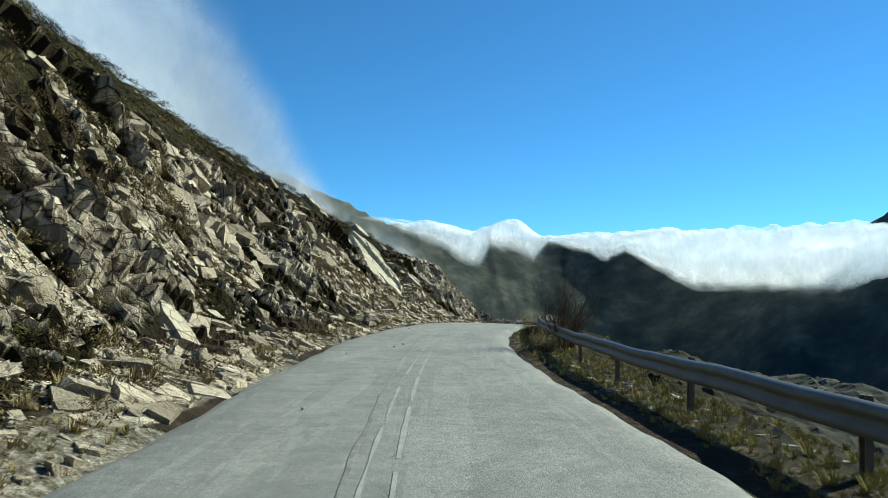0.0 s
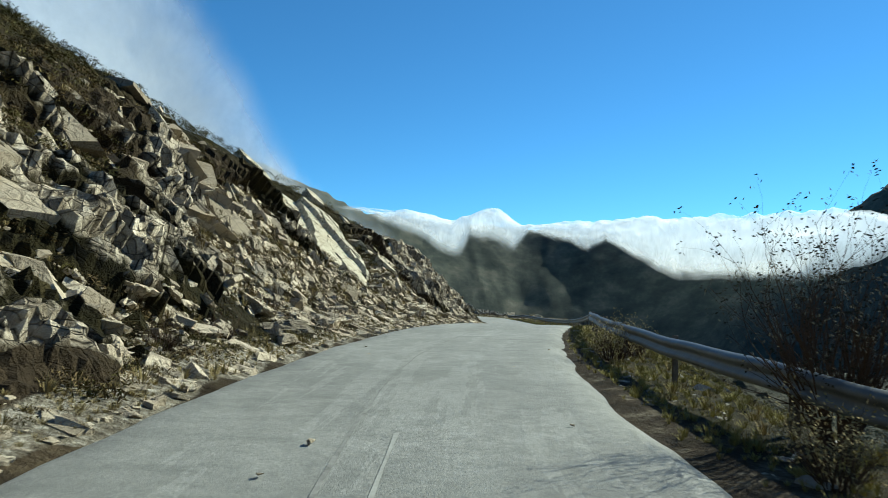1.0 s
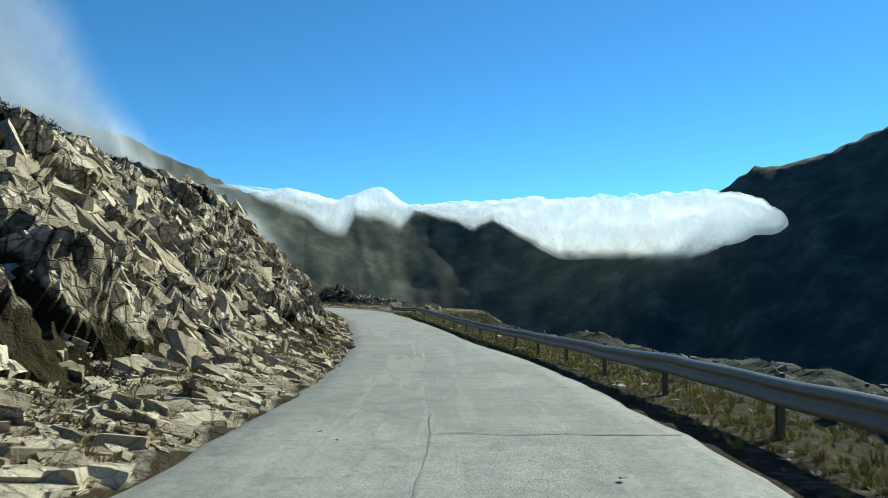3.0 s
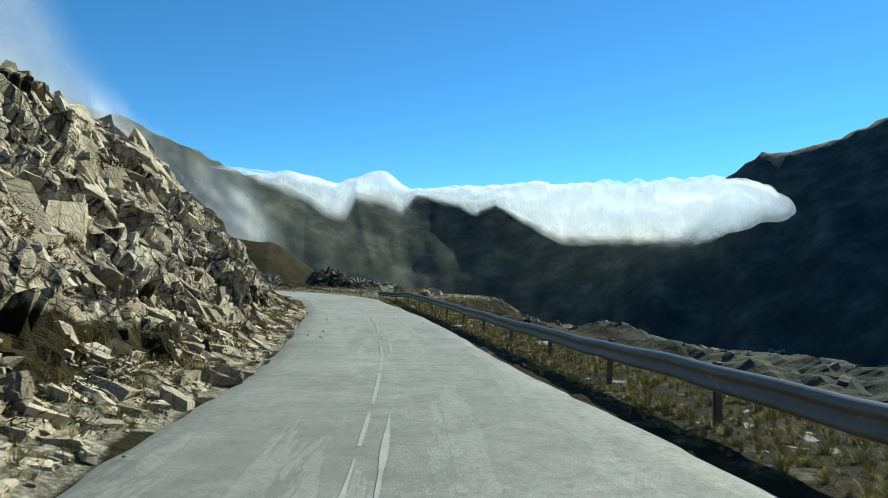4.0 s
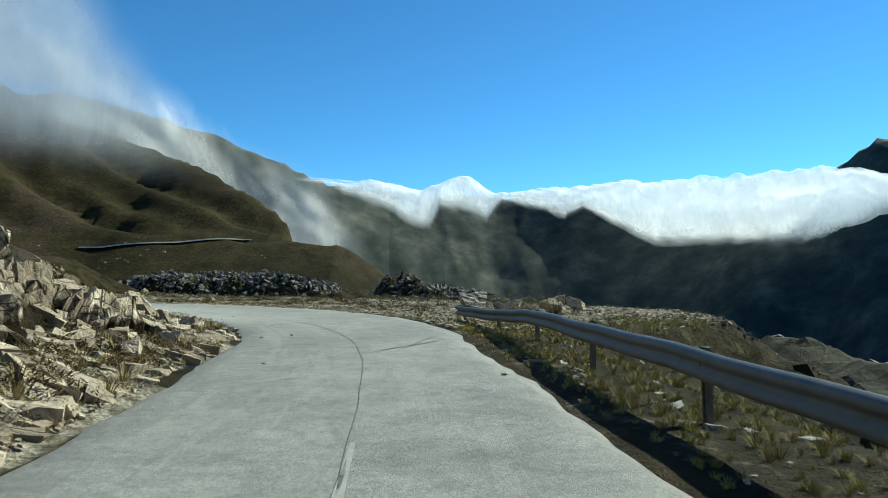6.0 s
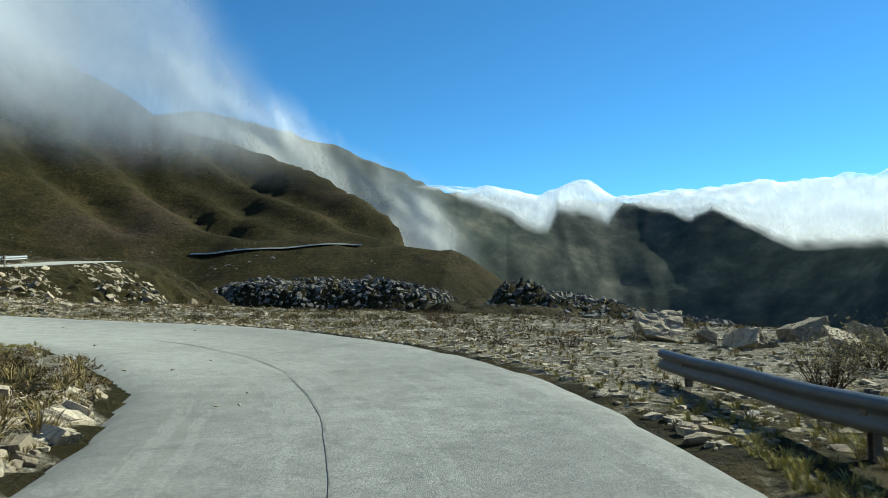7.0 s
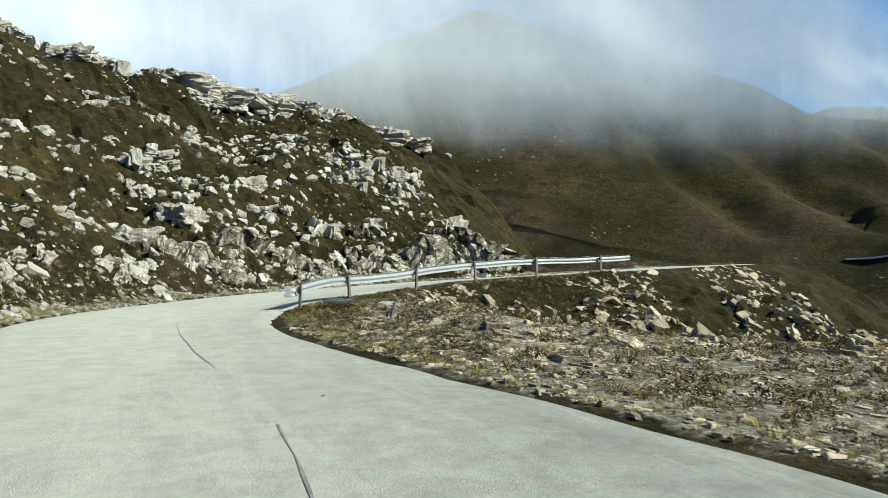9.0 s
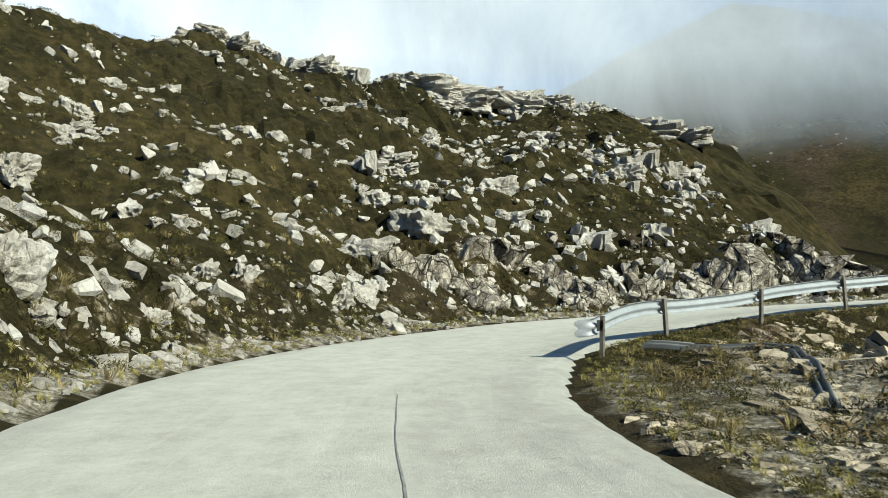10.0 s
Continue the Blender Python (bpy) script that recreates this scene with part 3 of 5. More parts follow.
# ---- the cut rock face along the road ----
def rock_face():
    """Fractured bedrock: planar pieces with sharp steps between, pushed out of the slope."""
    runs, offs = np.arange(RUN[station_of(-3)], RUN[BEND + 4], 0.11), np.r_[np.arange(0.25, 7.0, 0.10), np.arange(7.0, 14.2, 0.17)]
    nu, nv = len(runs), len(offs)
    cx, cy, sx, sy, lf = (np.interp(runs, RUN, c) for c in (LINE[:, 0], LINE[:, 1], SIDE[:, 0], SIDE[:, 1], LINE[:, 3]))
    o = -(lf[:, None] + offs[None])
    x, y = (cx[:, None] + sx[:, None] * o).ravel(), (cy[:, None] + sy[:, None] * o).ravel()
    z, end = land(x, y, bare=True)
    p = np.stack([x, y, z], 1).reshape(nu, nv, 3)
    n = np.cross(np.gradient(p, axis=0), np.gradient(p, axis=1))
    n /= np.linalg.norm(n, axis=2)[..., None]
    n = (n * np.sign(n[..., 2:])).reshape(-1, 3)
    s, t = np.repeat(runs, nv), np.tile(offs * 1.35, nu)
    warp = 0.5 * fbm(s / 2.2, t / 2.2, 3, 201)
    a, b = (s * 0.80 + t * 0.60 + warp) / 1.0, (-s * 0.60 + t * 0.80 + warp) / 2.1     # along the joints, along the bedding
    big, mid, small = facets(a, b, 1.55, 211, 1.2), facets(a * 1.2, b * 1.2, 0.66, 221, 1.4), facets(a, b * 1.6, 0.30, 231, 1.6)
    wide = fbm(s / 7, t / 5, 3, 241)
    crag = step(2.5, 5.0, t + 3 * wide) * step(14, 10, t + 3 * wide)
    push = (0.40 + 0.20 * crag) * big + 0.65 * mid + 0.75 * small + 0.35 * facets(a * 1.3, b * 1.8, 0.17, 236, 1.7) + 0.7 * wide - 0.15
    broad = np.interp(y, [0, 28, 35, 50, 60, 75, 105], [3.4, 2.6, 7.6, 7.2, 4.2, 3.0, 2.8])
    talus = step(broad, broad - 2.6, t + 2.2 * fbm(s / 5, s * 0 + 2.2, 3, 251))
    push = push * (1 - 0.75 * talus) * (1 - 0.75 * step(8.5, 12, t + 2 * wide)) * step(0.0, 1.2, t) * np.clip(end * 1.4, 0.12, 1) - 0.30 * step(13, 18, t) - 0.25 * talus + 0.04 * fbm(s / 0.5, t / 0.5, 3, 261)
    sheet = step(-2.6, 0.2, sheet_inside(x, y))     # where the great slab lies bare
    push = push * (1 - sheet) - 0.04 * sheet
    q = p.reshape(-1, 3) + n * push[:, None]
    me = grid_mesh("rock_face", q, nu, nv, smooth=False)
    green = np.clip(0.30 + 0.9 * fbm(s / 4, t / 4, 3, 271) + 0.5 * step(9, 14, t), 0, 1)
    rock = np.clip(0.46 + 0.9 * (push - 0.5 * wide) - 0.45 * talus - 0.8 * step(8, 12.5, t + 5 * wide) + 0.35 * fbm(s / 1.4, t / 1.4, 3, 281) + 0.22 * step(56, 62, y), 0, 1)
    layer = me.color_attributes.new("cover", "FLOAT_COLOR", "POINT")
    layer.data.foreach_set("color", np.stack([rock, green, 0.2 * talus, 0 * rock], 1).astype(np.float32).ravel())
    me.materials.append(GROUND)
    return me


def station_of(y):
    return int(np.argmin(np.abs(LINE[:BEND, 1] - y)))


put("rock_face", rock_face(), None, "fractured cream and brown bedrock of the road cutting", "rock face", kind="structure")


def bank_face():
    """The limestone bank beyond the bend: upright ribs with hollows between."""
    k0, k1 = BEND + 62, int(np.argmin(np.hypot(LINE[:, 0] + 28.9, LINE[:, 1] - 150)))
    runs, offs = np.arange(RUN[k0], RUN[k1], 0.16), np.arange(0.35, 6.4, 0.13)
    nu, nv = len(runs), len(offs)
    cx, cy, sx, sy, lf = (np.interp(runs, RUN, c) for c in (LINE[:, 0], LINE[:, 1], SIDE[:, 0], SIDE[:, 1], LINE[:, 3]))
    o = -(lf[:, None] + offs[None])
    x, y = (cx[:, None] + sx[:, None] * o).ravel(), (cy[:, None] + sy[:, None] * o).ravel()
    p = np.stack([x, y, land(x, y)[0]], 1).reshape(nu, nv, 3)
    n = np.cross(np.gradient(p, axis=0), np.gradient(p, axis=1))
    n /= np.linalg.norm(n, axis=2)[..., None]
    n = (n * np.sign(n[..., 2:])).reshape(-1, 3)
    s, t = np.repeat(runs, nv), np.tile(offs * 1.3, nu)
    warp = 0.5 * fbm(s / 1.8, t / 1.8, 3, 301)
    ribs, chips = facets(s + 0.3 * t + warp, t / 2.6 + warp, 1.0, 311, 1.3), facets(s + warp, t / 1.8, 0.42, 321, 1.5)
    wide = fbm(s / 5, t / 6, 3, 341)
    band = step(0.4, 1.6, t) * step(7.2, 4.2, t + 2.5 * wide) * step(RUN[k0] + 5, RUN[k0] + 14, s + 6 * wide)
    push = (1.15 * ribs + 0.9 * chips + 1.0 * wide) * band - 0.12 * (1 - band)
    q = p.reshape(-1, 3) + n * push[:, None]
    me = grid_mesh("bank_face", q, nu, nv, smooth=False)
    rock = np.clip((0.58 + 0.9 * (push - 0.4 * wide) + 0.8 * wide + 0.3 * fbm(s / 1.2, t / 2, 3, 361)) * band, 0, 1)
    layer = me.color_attributes.new("cover", "FLOAT_COLOR", "POINT")
    layer.data.foreach_set("color", np.stack([rock, np.clip(0.60 + fbm(s / 3, t / 3, 3, 351), 0, 1), 0.3 * (t < 1.2), 0 * rock], 1).astype(np.float32).ravel())
    me.materials.append(GREYBANK)
    return me


put("bank_face", bank_face(), None, "ribbed pale limestone bank beside the road", "rock face", kind="structure")


# ---- makers ----
def mesh_from(name, bm, mat, smooth=False):
    me = bpy.data.meshes.new(name)
    bm.to_mesh(me)
    bm.free()
    for p in me.polygons:
        p.use_smooth = smooth
    me.materials.append(mat)
    return me


def part(name, bm, mat, parent, label="", smooth=False):
    return put(name, mesh_from(name, bm, mat, smooth), parent, label)


def angular_rock(seed, size=(1, 1, 1), points=16, fine=1, rough=0.08):
    """A broken block: a hull of random points with chipped faces."""
    rnd = random.Random(seed)
    bm = bmesh.new()
    for _ in range(points):
        v = Vector([rnd.uniform(-1, 1) for _ in range(3)])
        m = max(abs(c) for c in v)
        v = v / m * rnd.uniform(0.8, 1.0) if m > 0 else v
        bm.verts.new([c * s * 0.5 for c, s in zip(v, size)])
    hull = bmesh.ops.convex_hull(bm, input=bm.verts)
    bmesh.ops.delete(bm, geom=[v for v in hull["geom_interior"] if isinstance(v, bmesh.types.BMVert)], context="VERTS")
    if fine:
        bmesh.ops.subdivide_edges(bm, edges=bm.edges, cuts=fine, use_grid_fill=True)
        bmesh.ops.triangulate(bm, faces=bm.faces)
        off = Vector((rnd.uniform(0, 50), rnd.uniform(0, 50), rnd.uniform(0, 50)))
        for v in bm.verts:
            v.co += Vector(noise.noise_vector(v.co * 2.2 + off)) * rough + Vector(noise.noise_vector(v.co * 6 + off)) * rough * 0.4
    bmesh.ops.recalc_face_normals(bm, faces=bm.faces)
    return bm


def cut_block(seed, size=(1.0, 0.8, 0.6), cuts=2, skew=0.18):
    """A shard of jointed rock: a skewed box, split by a plane or two."""
    rng = np.random.default_rng(seed)
    flat = np.vstack([np.eye(3), -np.eye(3)]) + rng.normal(0, skew, (6, 3))
    cut = rng.normal(0, 1, (cuts, 3))
    n = np.vstack([flat, cut, np.eye(3), -np.eye(3)])
    n /= np.linalg.norm(n, axis=1)[:, None]
    d = np.r_[rng.uniform(0.42, 0.52, 6), rng.uniform(0.30, 0.56, cuts), np.full(6, 0.62)]
    corners, on = [], []
    for tri in itertools.combinations(range(len(n)), 3):
        m = n[list(tri)]
        if abs(np.linalg.det(m)) > 0.02:
            p = np.linalg.solve(m, d[list(tri)])
            if (n @ p < d + 1e-7).all():
                corners.append(p)
                on.append(tri)
    bm = bmesh.new()
    verts = [bm.verts.new(p * size) for p in corners]
    for k in range(len(n)):
        ring = [i for i, tri in enumerate(on) if k in tri]
        if len(ring) < 3:
            continue
        u = np.cross(n[k], [0.31, 0.77, 0.55])
        w = np.cross(n[k], u)
        mid = np.mean([corners[i] for i in ring], axis=0)
        ring.sort(key=lambda i: math.atan2((corners[i] - mid) @ w, (corners[i] - mid) @ u))
        bm.faces.new([verts[i] for i in ring])
    bmesh.ops.triangulate(bm, faces=bm.faces)
    bmesh.ops.recalc_face_normals(bm, faces=bm.faces)
    return bm


def weathered(bm, seed, amount=1.0):
    """Breaks the clean faces of a block: chipped edges, small ledges, a rough skin."""
    for cuts in (3, 1):
        bmesh.ops.subdivide_edges(bm, edges=bm.edges, cuts=cuts, use_grid_fill=True)
        bmesh.ops.triangulate(bm, faces=bm.faces)
    bm.normal_update()
    off = Vector((seed * 3.7 % 41, seed * 1.3 % 29, seed * 0.7 % 17))
    for v in bm.verts:
        p = v.co
        near, seats = noise.voronoi(Vector((p.x * 2.6, p.y * 3.4, p.z * 5.0)) + off)
        own = noise.noise(seats[0] * 5.1)
        edge = max(0.0, 0.12 - (near[1] - near[0]))
        v.co = p + v.normal * amount * (0.085 * own - 0.30 * edge) + Vector(noise.noise_vector(p * 2.0 + off)) * 0.05 * amount + Vector(noise.noise_vector(p * 9 + off)) * 0.016 * amount
    bmesh.ops.recalc_face_normals(bm, faces=bm.faces)
    return bm


# the rock's bedding: down its dip, and square to its sheets
DIP, SHEET = Vector((-0.62, 0.50, 0.62)).normalized(), Vector((0.70, -0.10, 0.70)).normalized()


def karst_rock(seed, size=(1, 1, 1), fine=4):
    """A weathered limestone boulder: fluted and cleft, with sharp ribs."""
    rnd = random.Random(seed)
    bm = bmesh.new()
    bmesh.ops.create_icosphere(bm, subdivisions=fine, radius=0.5)
    off = Vector((rnd.uniform(0, 90), rnd.uniform(0, 90), rnd.uniform(0, 90)))
    for v in bm.verts:
        p = v.co.copy()
        box = max(abs(p.x), abs(p.y), abs(p.z)) / 0.5
        p = p / (0.35 + 0.65 * box)
        cell, seats = noise.voronoi(Vector((p.x * 3.4, p.y * 3.4, p.z * 1.5)) + off)
        own = noise.cell(seats[0] * 7.3)
        own = own - math.floor(own)
        rib = 1 - 2 * abs(noise.noise(Vector((p.x * 4.5, p.y * 4.5, p.z * 1.1)) + off))
        lump = noise.noise(p * 1.7 + off)
        ledge = abs(noise.noise(Vector((p.x * 1.5, p.y * 1.5, p.z * 6.0)) + off))
        grit = noise.noise(p * 11 + off)
        r = 0.86 + 0.13 * rib + 0.36 * lump + 0.34 * (own - 0.5) - 0.9 * max(0.0, 0.16 - (cell[1] - cell[0])) - 0.18 * max(0.0, 0.2 - ledge) / 0.2 + 0.06 * grit
        v.co = Vector([c * s for c, s in zip(p * r, size)])
    bmesh.ops.recalc_face_normals(bm, faces=bm.faces)
    return bm


def karst_outcrop(seed, blocks=9):
    """Limestone weathered into upright ribs: blocks side by side with open clefts between."""
    rnd = random.Random(seed)
    bm = bmesh.new()
    for i in range(blocks):
        along_it = (i + 0.5) / blocks - 0.5
        one = cut_block(seed * 31 + i, (rnd.uniform(0.22, 0.40), rnd.uniform(0.35, 0.65), rnd.uniform(0.40, 0.72)), 2, 0.2)
        bmesh.ops.subdivide_edges(one, edges=one.edges, cuts=1, use_grid_fill=True)
        bmesh.ops.triangulate(one, faces=one.faces)
        off = Vector((rnd.uniform(0, 60), rnd.uniform(0, 60), 0))
        for v in one.verts:
            v.co += Vector(noise.noise_vector(Vector((v.co.x * 7, v.co.y * 7, v.co.z * 3)) + off)) * 0.035
        m = pose(along_it * 1.05 + rnd.uniform(-0.04, 0.04), rnd.uniform(-0.16, 0.16), rnd.uniform(-0.12, 0.18) - 0.5 * abs(along_it), rnd.uniform(-14, 14), rnd.uniform(-12, 12), rnd.uniform(-25, 25))
        made = [bm.verts.new(m @ v.co) for v in one.verts]
        if i:      # the ribs grow from one rock: they touch
            a, b = min(((p, q) for p in last for q in made), key=lambda pq: (pq[0].co - pq[1].co).length)
            a.co = b.co = (a.co + b.co) / 2
        last = made
        one.verts.index_update()
        for key in {frozenset(v.index for v in f.verts): tuple(v.index for v in f.verts) for f in one.faces}.values():
            bm.faces.new([made[k] for k in key])
        one.free()
    bmesh.ops.remove_doubles(bm, verts=bm.verts, dist=1e-5)
    bmesh.ops.recalc_face_normals(bm, faces=bm.faces)
    return bm


def slab_rock(seed, long, wide, thick):
    """A sheet of bedded rock, broken along joints, with an uneven outline."""
    rnd = random.Random(seed)
    bm = bmesh.new()
    n = 11
    ring = []
    for i in range(n):
        a = 2 * math.pi * i / n
        c, s = math.cos(a), math.sin(a)
        m = max(abs(c), abs(s)) ** 0.75
        ring.append((c / m * long / 2 * rnd.uniform(0.82, 1.06), s / m * wide / 2 * rnd.uniform(0.78, 1.06)))
    top = bm.faces.new([bm.verts.new((x, y, 0)) for x, y in ring])
    ext = bmesh.ops.extrude_face_region(bm, geom=[top])
    for v in ext["geom"]:
        if isinstance(v, bmesh.types.BMVert):
            v.co.z -= thick
            v.co.xy *= rnd.uniform(0.95, 1.15)
    bmesh.ops.triangulate(bm, faces=bm.faces)
    bmesh.ops.subdivide_edges(bm, edges=[e for e in bm.edges if e.calc_length() > 0.5], cuts=3, use_grid_fill=True)
    bmesh.ops.triangulate(bm, faces=bm.faces)
    off = Vector((seed * 3.1, 0.7, 5.0))
    for v in bm.verts:
        v.co += Vector(noise.noise_vector(v.co * 0.9 + off)) * 0.10 + Vector(noise.noise_vector(v.co * 3.5 + off)) * 0.035
    bmesh.ops.recalc_face_normals(bm, faces=bm.faces)
    return bm


def tuft(seed, blades=26, spread_out=0.5, tall=0.4, wide=0.03):
    """A tussock of bent blades."""
    rnd = random.Random(seed)
    bm = bmesh.new()
    for _ in range(blades):
        a, lean = rnd.uniform(0, 2 * math.pi), rnd.uniform(0.1, 1.0)
        r0 = rnd.uniform(0, 0.35) * spread_out
        b = Vector((math.cos(a) * r0, math.sin(a) * r0, -0.04))
        d = Vector((math.cos(a) * lean * spread_out, math.sin(a) * lean * spread_out, tall * rnd.uniform(0.5, 1.0)))
        side = Vector((-math.sin(a), math.cos(a), 0)) * wide * rnd.uniform(0.6, 1.3)
        mid = b + d * 0.55 + Vector((0, 0, tall * 0.12))
        v = [bm.verts.new(p) for p in (b - side, b + side, mid + side * 0.8, mid - side * 0.8, b + d)]
        bm.faces.new(v[:4])
        bm.faces.new((v[3], v[2], v[4]))
    return bm


def twiggy(seed, tall, wide, stems=14, leaves=0, thick=0.012):
    """A bare shrub: forked tapering stems, and a few leaves apart."""
    rnd = random.Random(seed)
    wood, green = bmesh.new(), bmesh.new()

    def limb(p, d, length, r, depth):
        steps = 3
        for _ in range(steps):
            q = p + d * (length / steps)
            x = d.orthogonal().normalized()
            y = d.cross(x)
            rings = [[wood.verts.new(c + (x * math.cos(2.094 * k) + y * math.sin(2.094 * k)) * rr) for k in range(3)] for c, rr in ((p, r), (q, r * 0.75))]
            for k in range(3):
                wood.faces.new((rings[0][k], rings[0][(k + 1) % 3], rings[1][(k + 1) % 3], rings[1][k]))
            p, r = q, r * 0.75
            d = (d + Vector([rnd.uniform(-0.25, 0.25) for _ in range(3)])).normalized()
            if depth and rnd.random() < 0.85:
                limb(p, (d + Vector([rnd.uniform(-0.7, 0.7) for _ in range(3)]) + Vector((0, 0, 0.2))).normalized(), length * 0.62, r * 0.8, depth - 1)
        if leaves and depth < 2:
            for _ in range(leaves):
                c = p + Vector([rnd.uniform(-0.07, 0.07) for _ in range(3)])
                u = Vector([rnd.uniform(-1, 1) for _ in range(3)]).normalized() * 0.022
                w = u.orthogonal().normalized() * 0.012
                green.faces.new([green.verts.new(c + o) for o in (-u, w, u, -w)])

    for _ in range(stems):
        a = rnd.uniform(0, 2 * math.pi)
        d = Vector((math.cos(a) * wide / tall * rnd.uniform(0.1, 0.7), math.sin(a) * wide / tall * rnd.uniform(0.1, 0.7), 1)).normalized()
        limb(Vector((math.cos(a) * 0.08, math.sin(a) * 0.08, -0.1)), d, tall * rnd.uniform(0.35, 0.6), thick, 2)
    return wood, green


def arrays(bm):
    bmesh.ops.triangulate(bm, faces=bm.faces)
    bm.verts.index_update()
    v = np.array([p.co for p in bm.verts])
    f = np.array([[k.index for k in q.verts] for q in bm.faces])
    bm.free()
    return v, f


def scatter(name, shapes, places, sizes, normals, mat, label, category, parent=None, stretch=0.35, seed=1, sink=0.25, bed=0.0):
    """Many small pieces in one mesh: each a turned and stretched copy of one of the shapes."""
    rng = np.random.default_rng(seed)
    vs, fs, base = [], [], 0
    for p, s, n in zip(places, sizes, normals):
        v, f = shapes[rng.integers(len(shapes))]
        a = rng.uniform(0, 2 * math.pi)
        up = n / np.linalg.norm(n)
        t = np.array([math.cos(a), math.sin(a), 0.0])
        if bed:
            up = np.array(SHEET) + rng.normal(0, bed, 3)
            up /= np.linalg.norm(up)
            t = np.array(DIP) + rng.normal(0, bed, 3)
        t -= up * (t @ up)
        t /= np.linalg.norm(t)
        k = s * rng.uniform(1 - stretch, 1 + stretch, 3)
        m = np.stack([t * k[0], np.cross(up, t) * k[1], up * k[2]], 1)
        vs.append(v @ m.T + p - up * s * sink + 0)
        fs.append(f + base)
        base += len(v)
    v, f = np.vstack(vs), np.vstack(fs)
    me = bpy.data.meshes.new(name)
    me.vertices.add(len(v))
    me.vertices.foreach_set("co", v.astype(np.float32).ravel())
    me.loops.add(f.size)
    me.loops.foreach_set("vertex_index", f.ravel().astype(np.int32))
    me.polygons.add(len(f))
    me.polygons.foreach_set("loop_start", (np.arange(len(f)) * 3).astype(np.int32))
    me.update(calc_edges=True)
    me.polygons.foreach_set("use_smooth", np.zeros(len(f), bool))
    me.materials.append(mat)
    return put(name, me, parent, label, category, kind="stuff")


def slope(x, y, h=0.5):
    z = land(x, y)[0]
    dx, dy = land(x + h, y)[0] - z, land(x, y + h)[0] - z
    n = np.stack([-dx / h, -dy / h, np.ones_like(x)], 1)
    return z, n / np.linalg.norm(n, axis=1)[:, None]


def sides(x, y):
    """How far a place lies off the left and off the right edge."""
    k, o = beside(x, y)
    return -o - LINE[k, 3], o - LINE[k, 4], k


def along(count, k_lo, k_hi, near, far, side, seed, power=1.0):
    """Random places beside the road: between two steps of its line, near to far metres off its edge."""
    rng = np.random.default_rng(seed)
    k = rng.integers(k_lo, k_hi, count)
    d = near + (far - near) * rng.random(count) ** power
    o = d + LINE[k, 4] if side > 0 else -d - LINE[k, 3]
    x, y = LINE[k, 0] + SIDE[k, 0] * o + rng.uniform(-0.25, 0.25, count), LINE[k, 1] + SIDE[k, 1] * o + rng.uniform(-0.25, 0.25, count)
    l, r, _ = sides(x, y)
    ok = (l if side < 0 else r) > near * 0.8
    return x[ok], y[ok], d[ok]


def station(y):
    return int(np.argmin(np.abs(LINE[:BEND, 1] - y)))


def things(name, meshes, x, y, sizes, label, category, group, seed, lean=0.6, sink=0.22, flat=None, raised=0.0, bed=0.0, strike=None):
    """Countable repeats, each an object of its own, bedded in the ground."""
    rng = random.Random(seed)
    z, n = slope(x, y)
    z = z + raised
    for px, py, pz, nn, s in zip(x, y, z, n, sizes):
        up = (Vector(nn) * lean + Vector((0, 0, 1 - lean)) + Vector([rng.uniform(-0.25, 0.25) for _ in range(3)])).normalized()
        q = Vector((0, 0, 1)).rotation_difference(up)
        turn = q @ Euler((0, 0, rng.uniform(0, 6.28) if strike is None else strike + rng.gauss(0, 0.3))).to_quaternion()
        if bed:
            up = (SHEET + Vector([rng.gauss(0, bed) for _ in range(3)])).normalized()
            a = DIP + Vector([rng.gauss(0, bed) for _ in range(3)])
            a = (a - up * a.dot(up)).normalized()
            turn = Matrix((a, up.cross(a), up)).transposed().to_quaternion()
        ob = new(name, meshes[rng.randrange(len(meshes))])
        k = flat or (1, 1, 1)
        ob.matrix_world = Matrix.LocRotScale(Vector((px, py, pz)) - up * s * sink, turn,
                                             Vector((s * k[0] * rng.uniform(0.75, 1.3), s * k[1] * rng.uniform(0.75, 1.3), s * k[2] * rng.uniform(0.7, 1.2))))
        tagged(ob, label, category, group)


def clump(seed, leaves=56, wide=0.55, tall=0.30, leaf=0.05):
    """A low cushion of small twigs and leaves."""
    rnd = random.Random(seed)
    bm = bmesh.new()
    for _ in range(leaves):
        d = Vector((rnd.gauss(0, 1), rnd.gauss(0, 1), abs(rnd.gauss(0, 1)))).normalized() * rnd.uniform(0.55, 1.0)
        c = Vector((d.x * wide, d.y * wide, d.z * tall))
        u = Vector([rnd.uniform(-1, 1) for _ in range(3)]).normalized() * leaf * rnd.uniform(0.7, 2.2)
        w = u.orthogonal().normalized() * leaf * 0.35
        bm.faces.new([bm.verts.new(c + o) for o in (-u, w, u, -w)])
    return bm


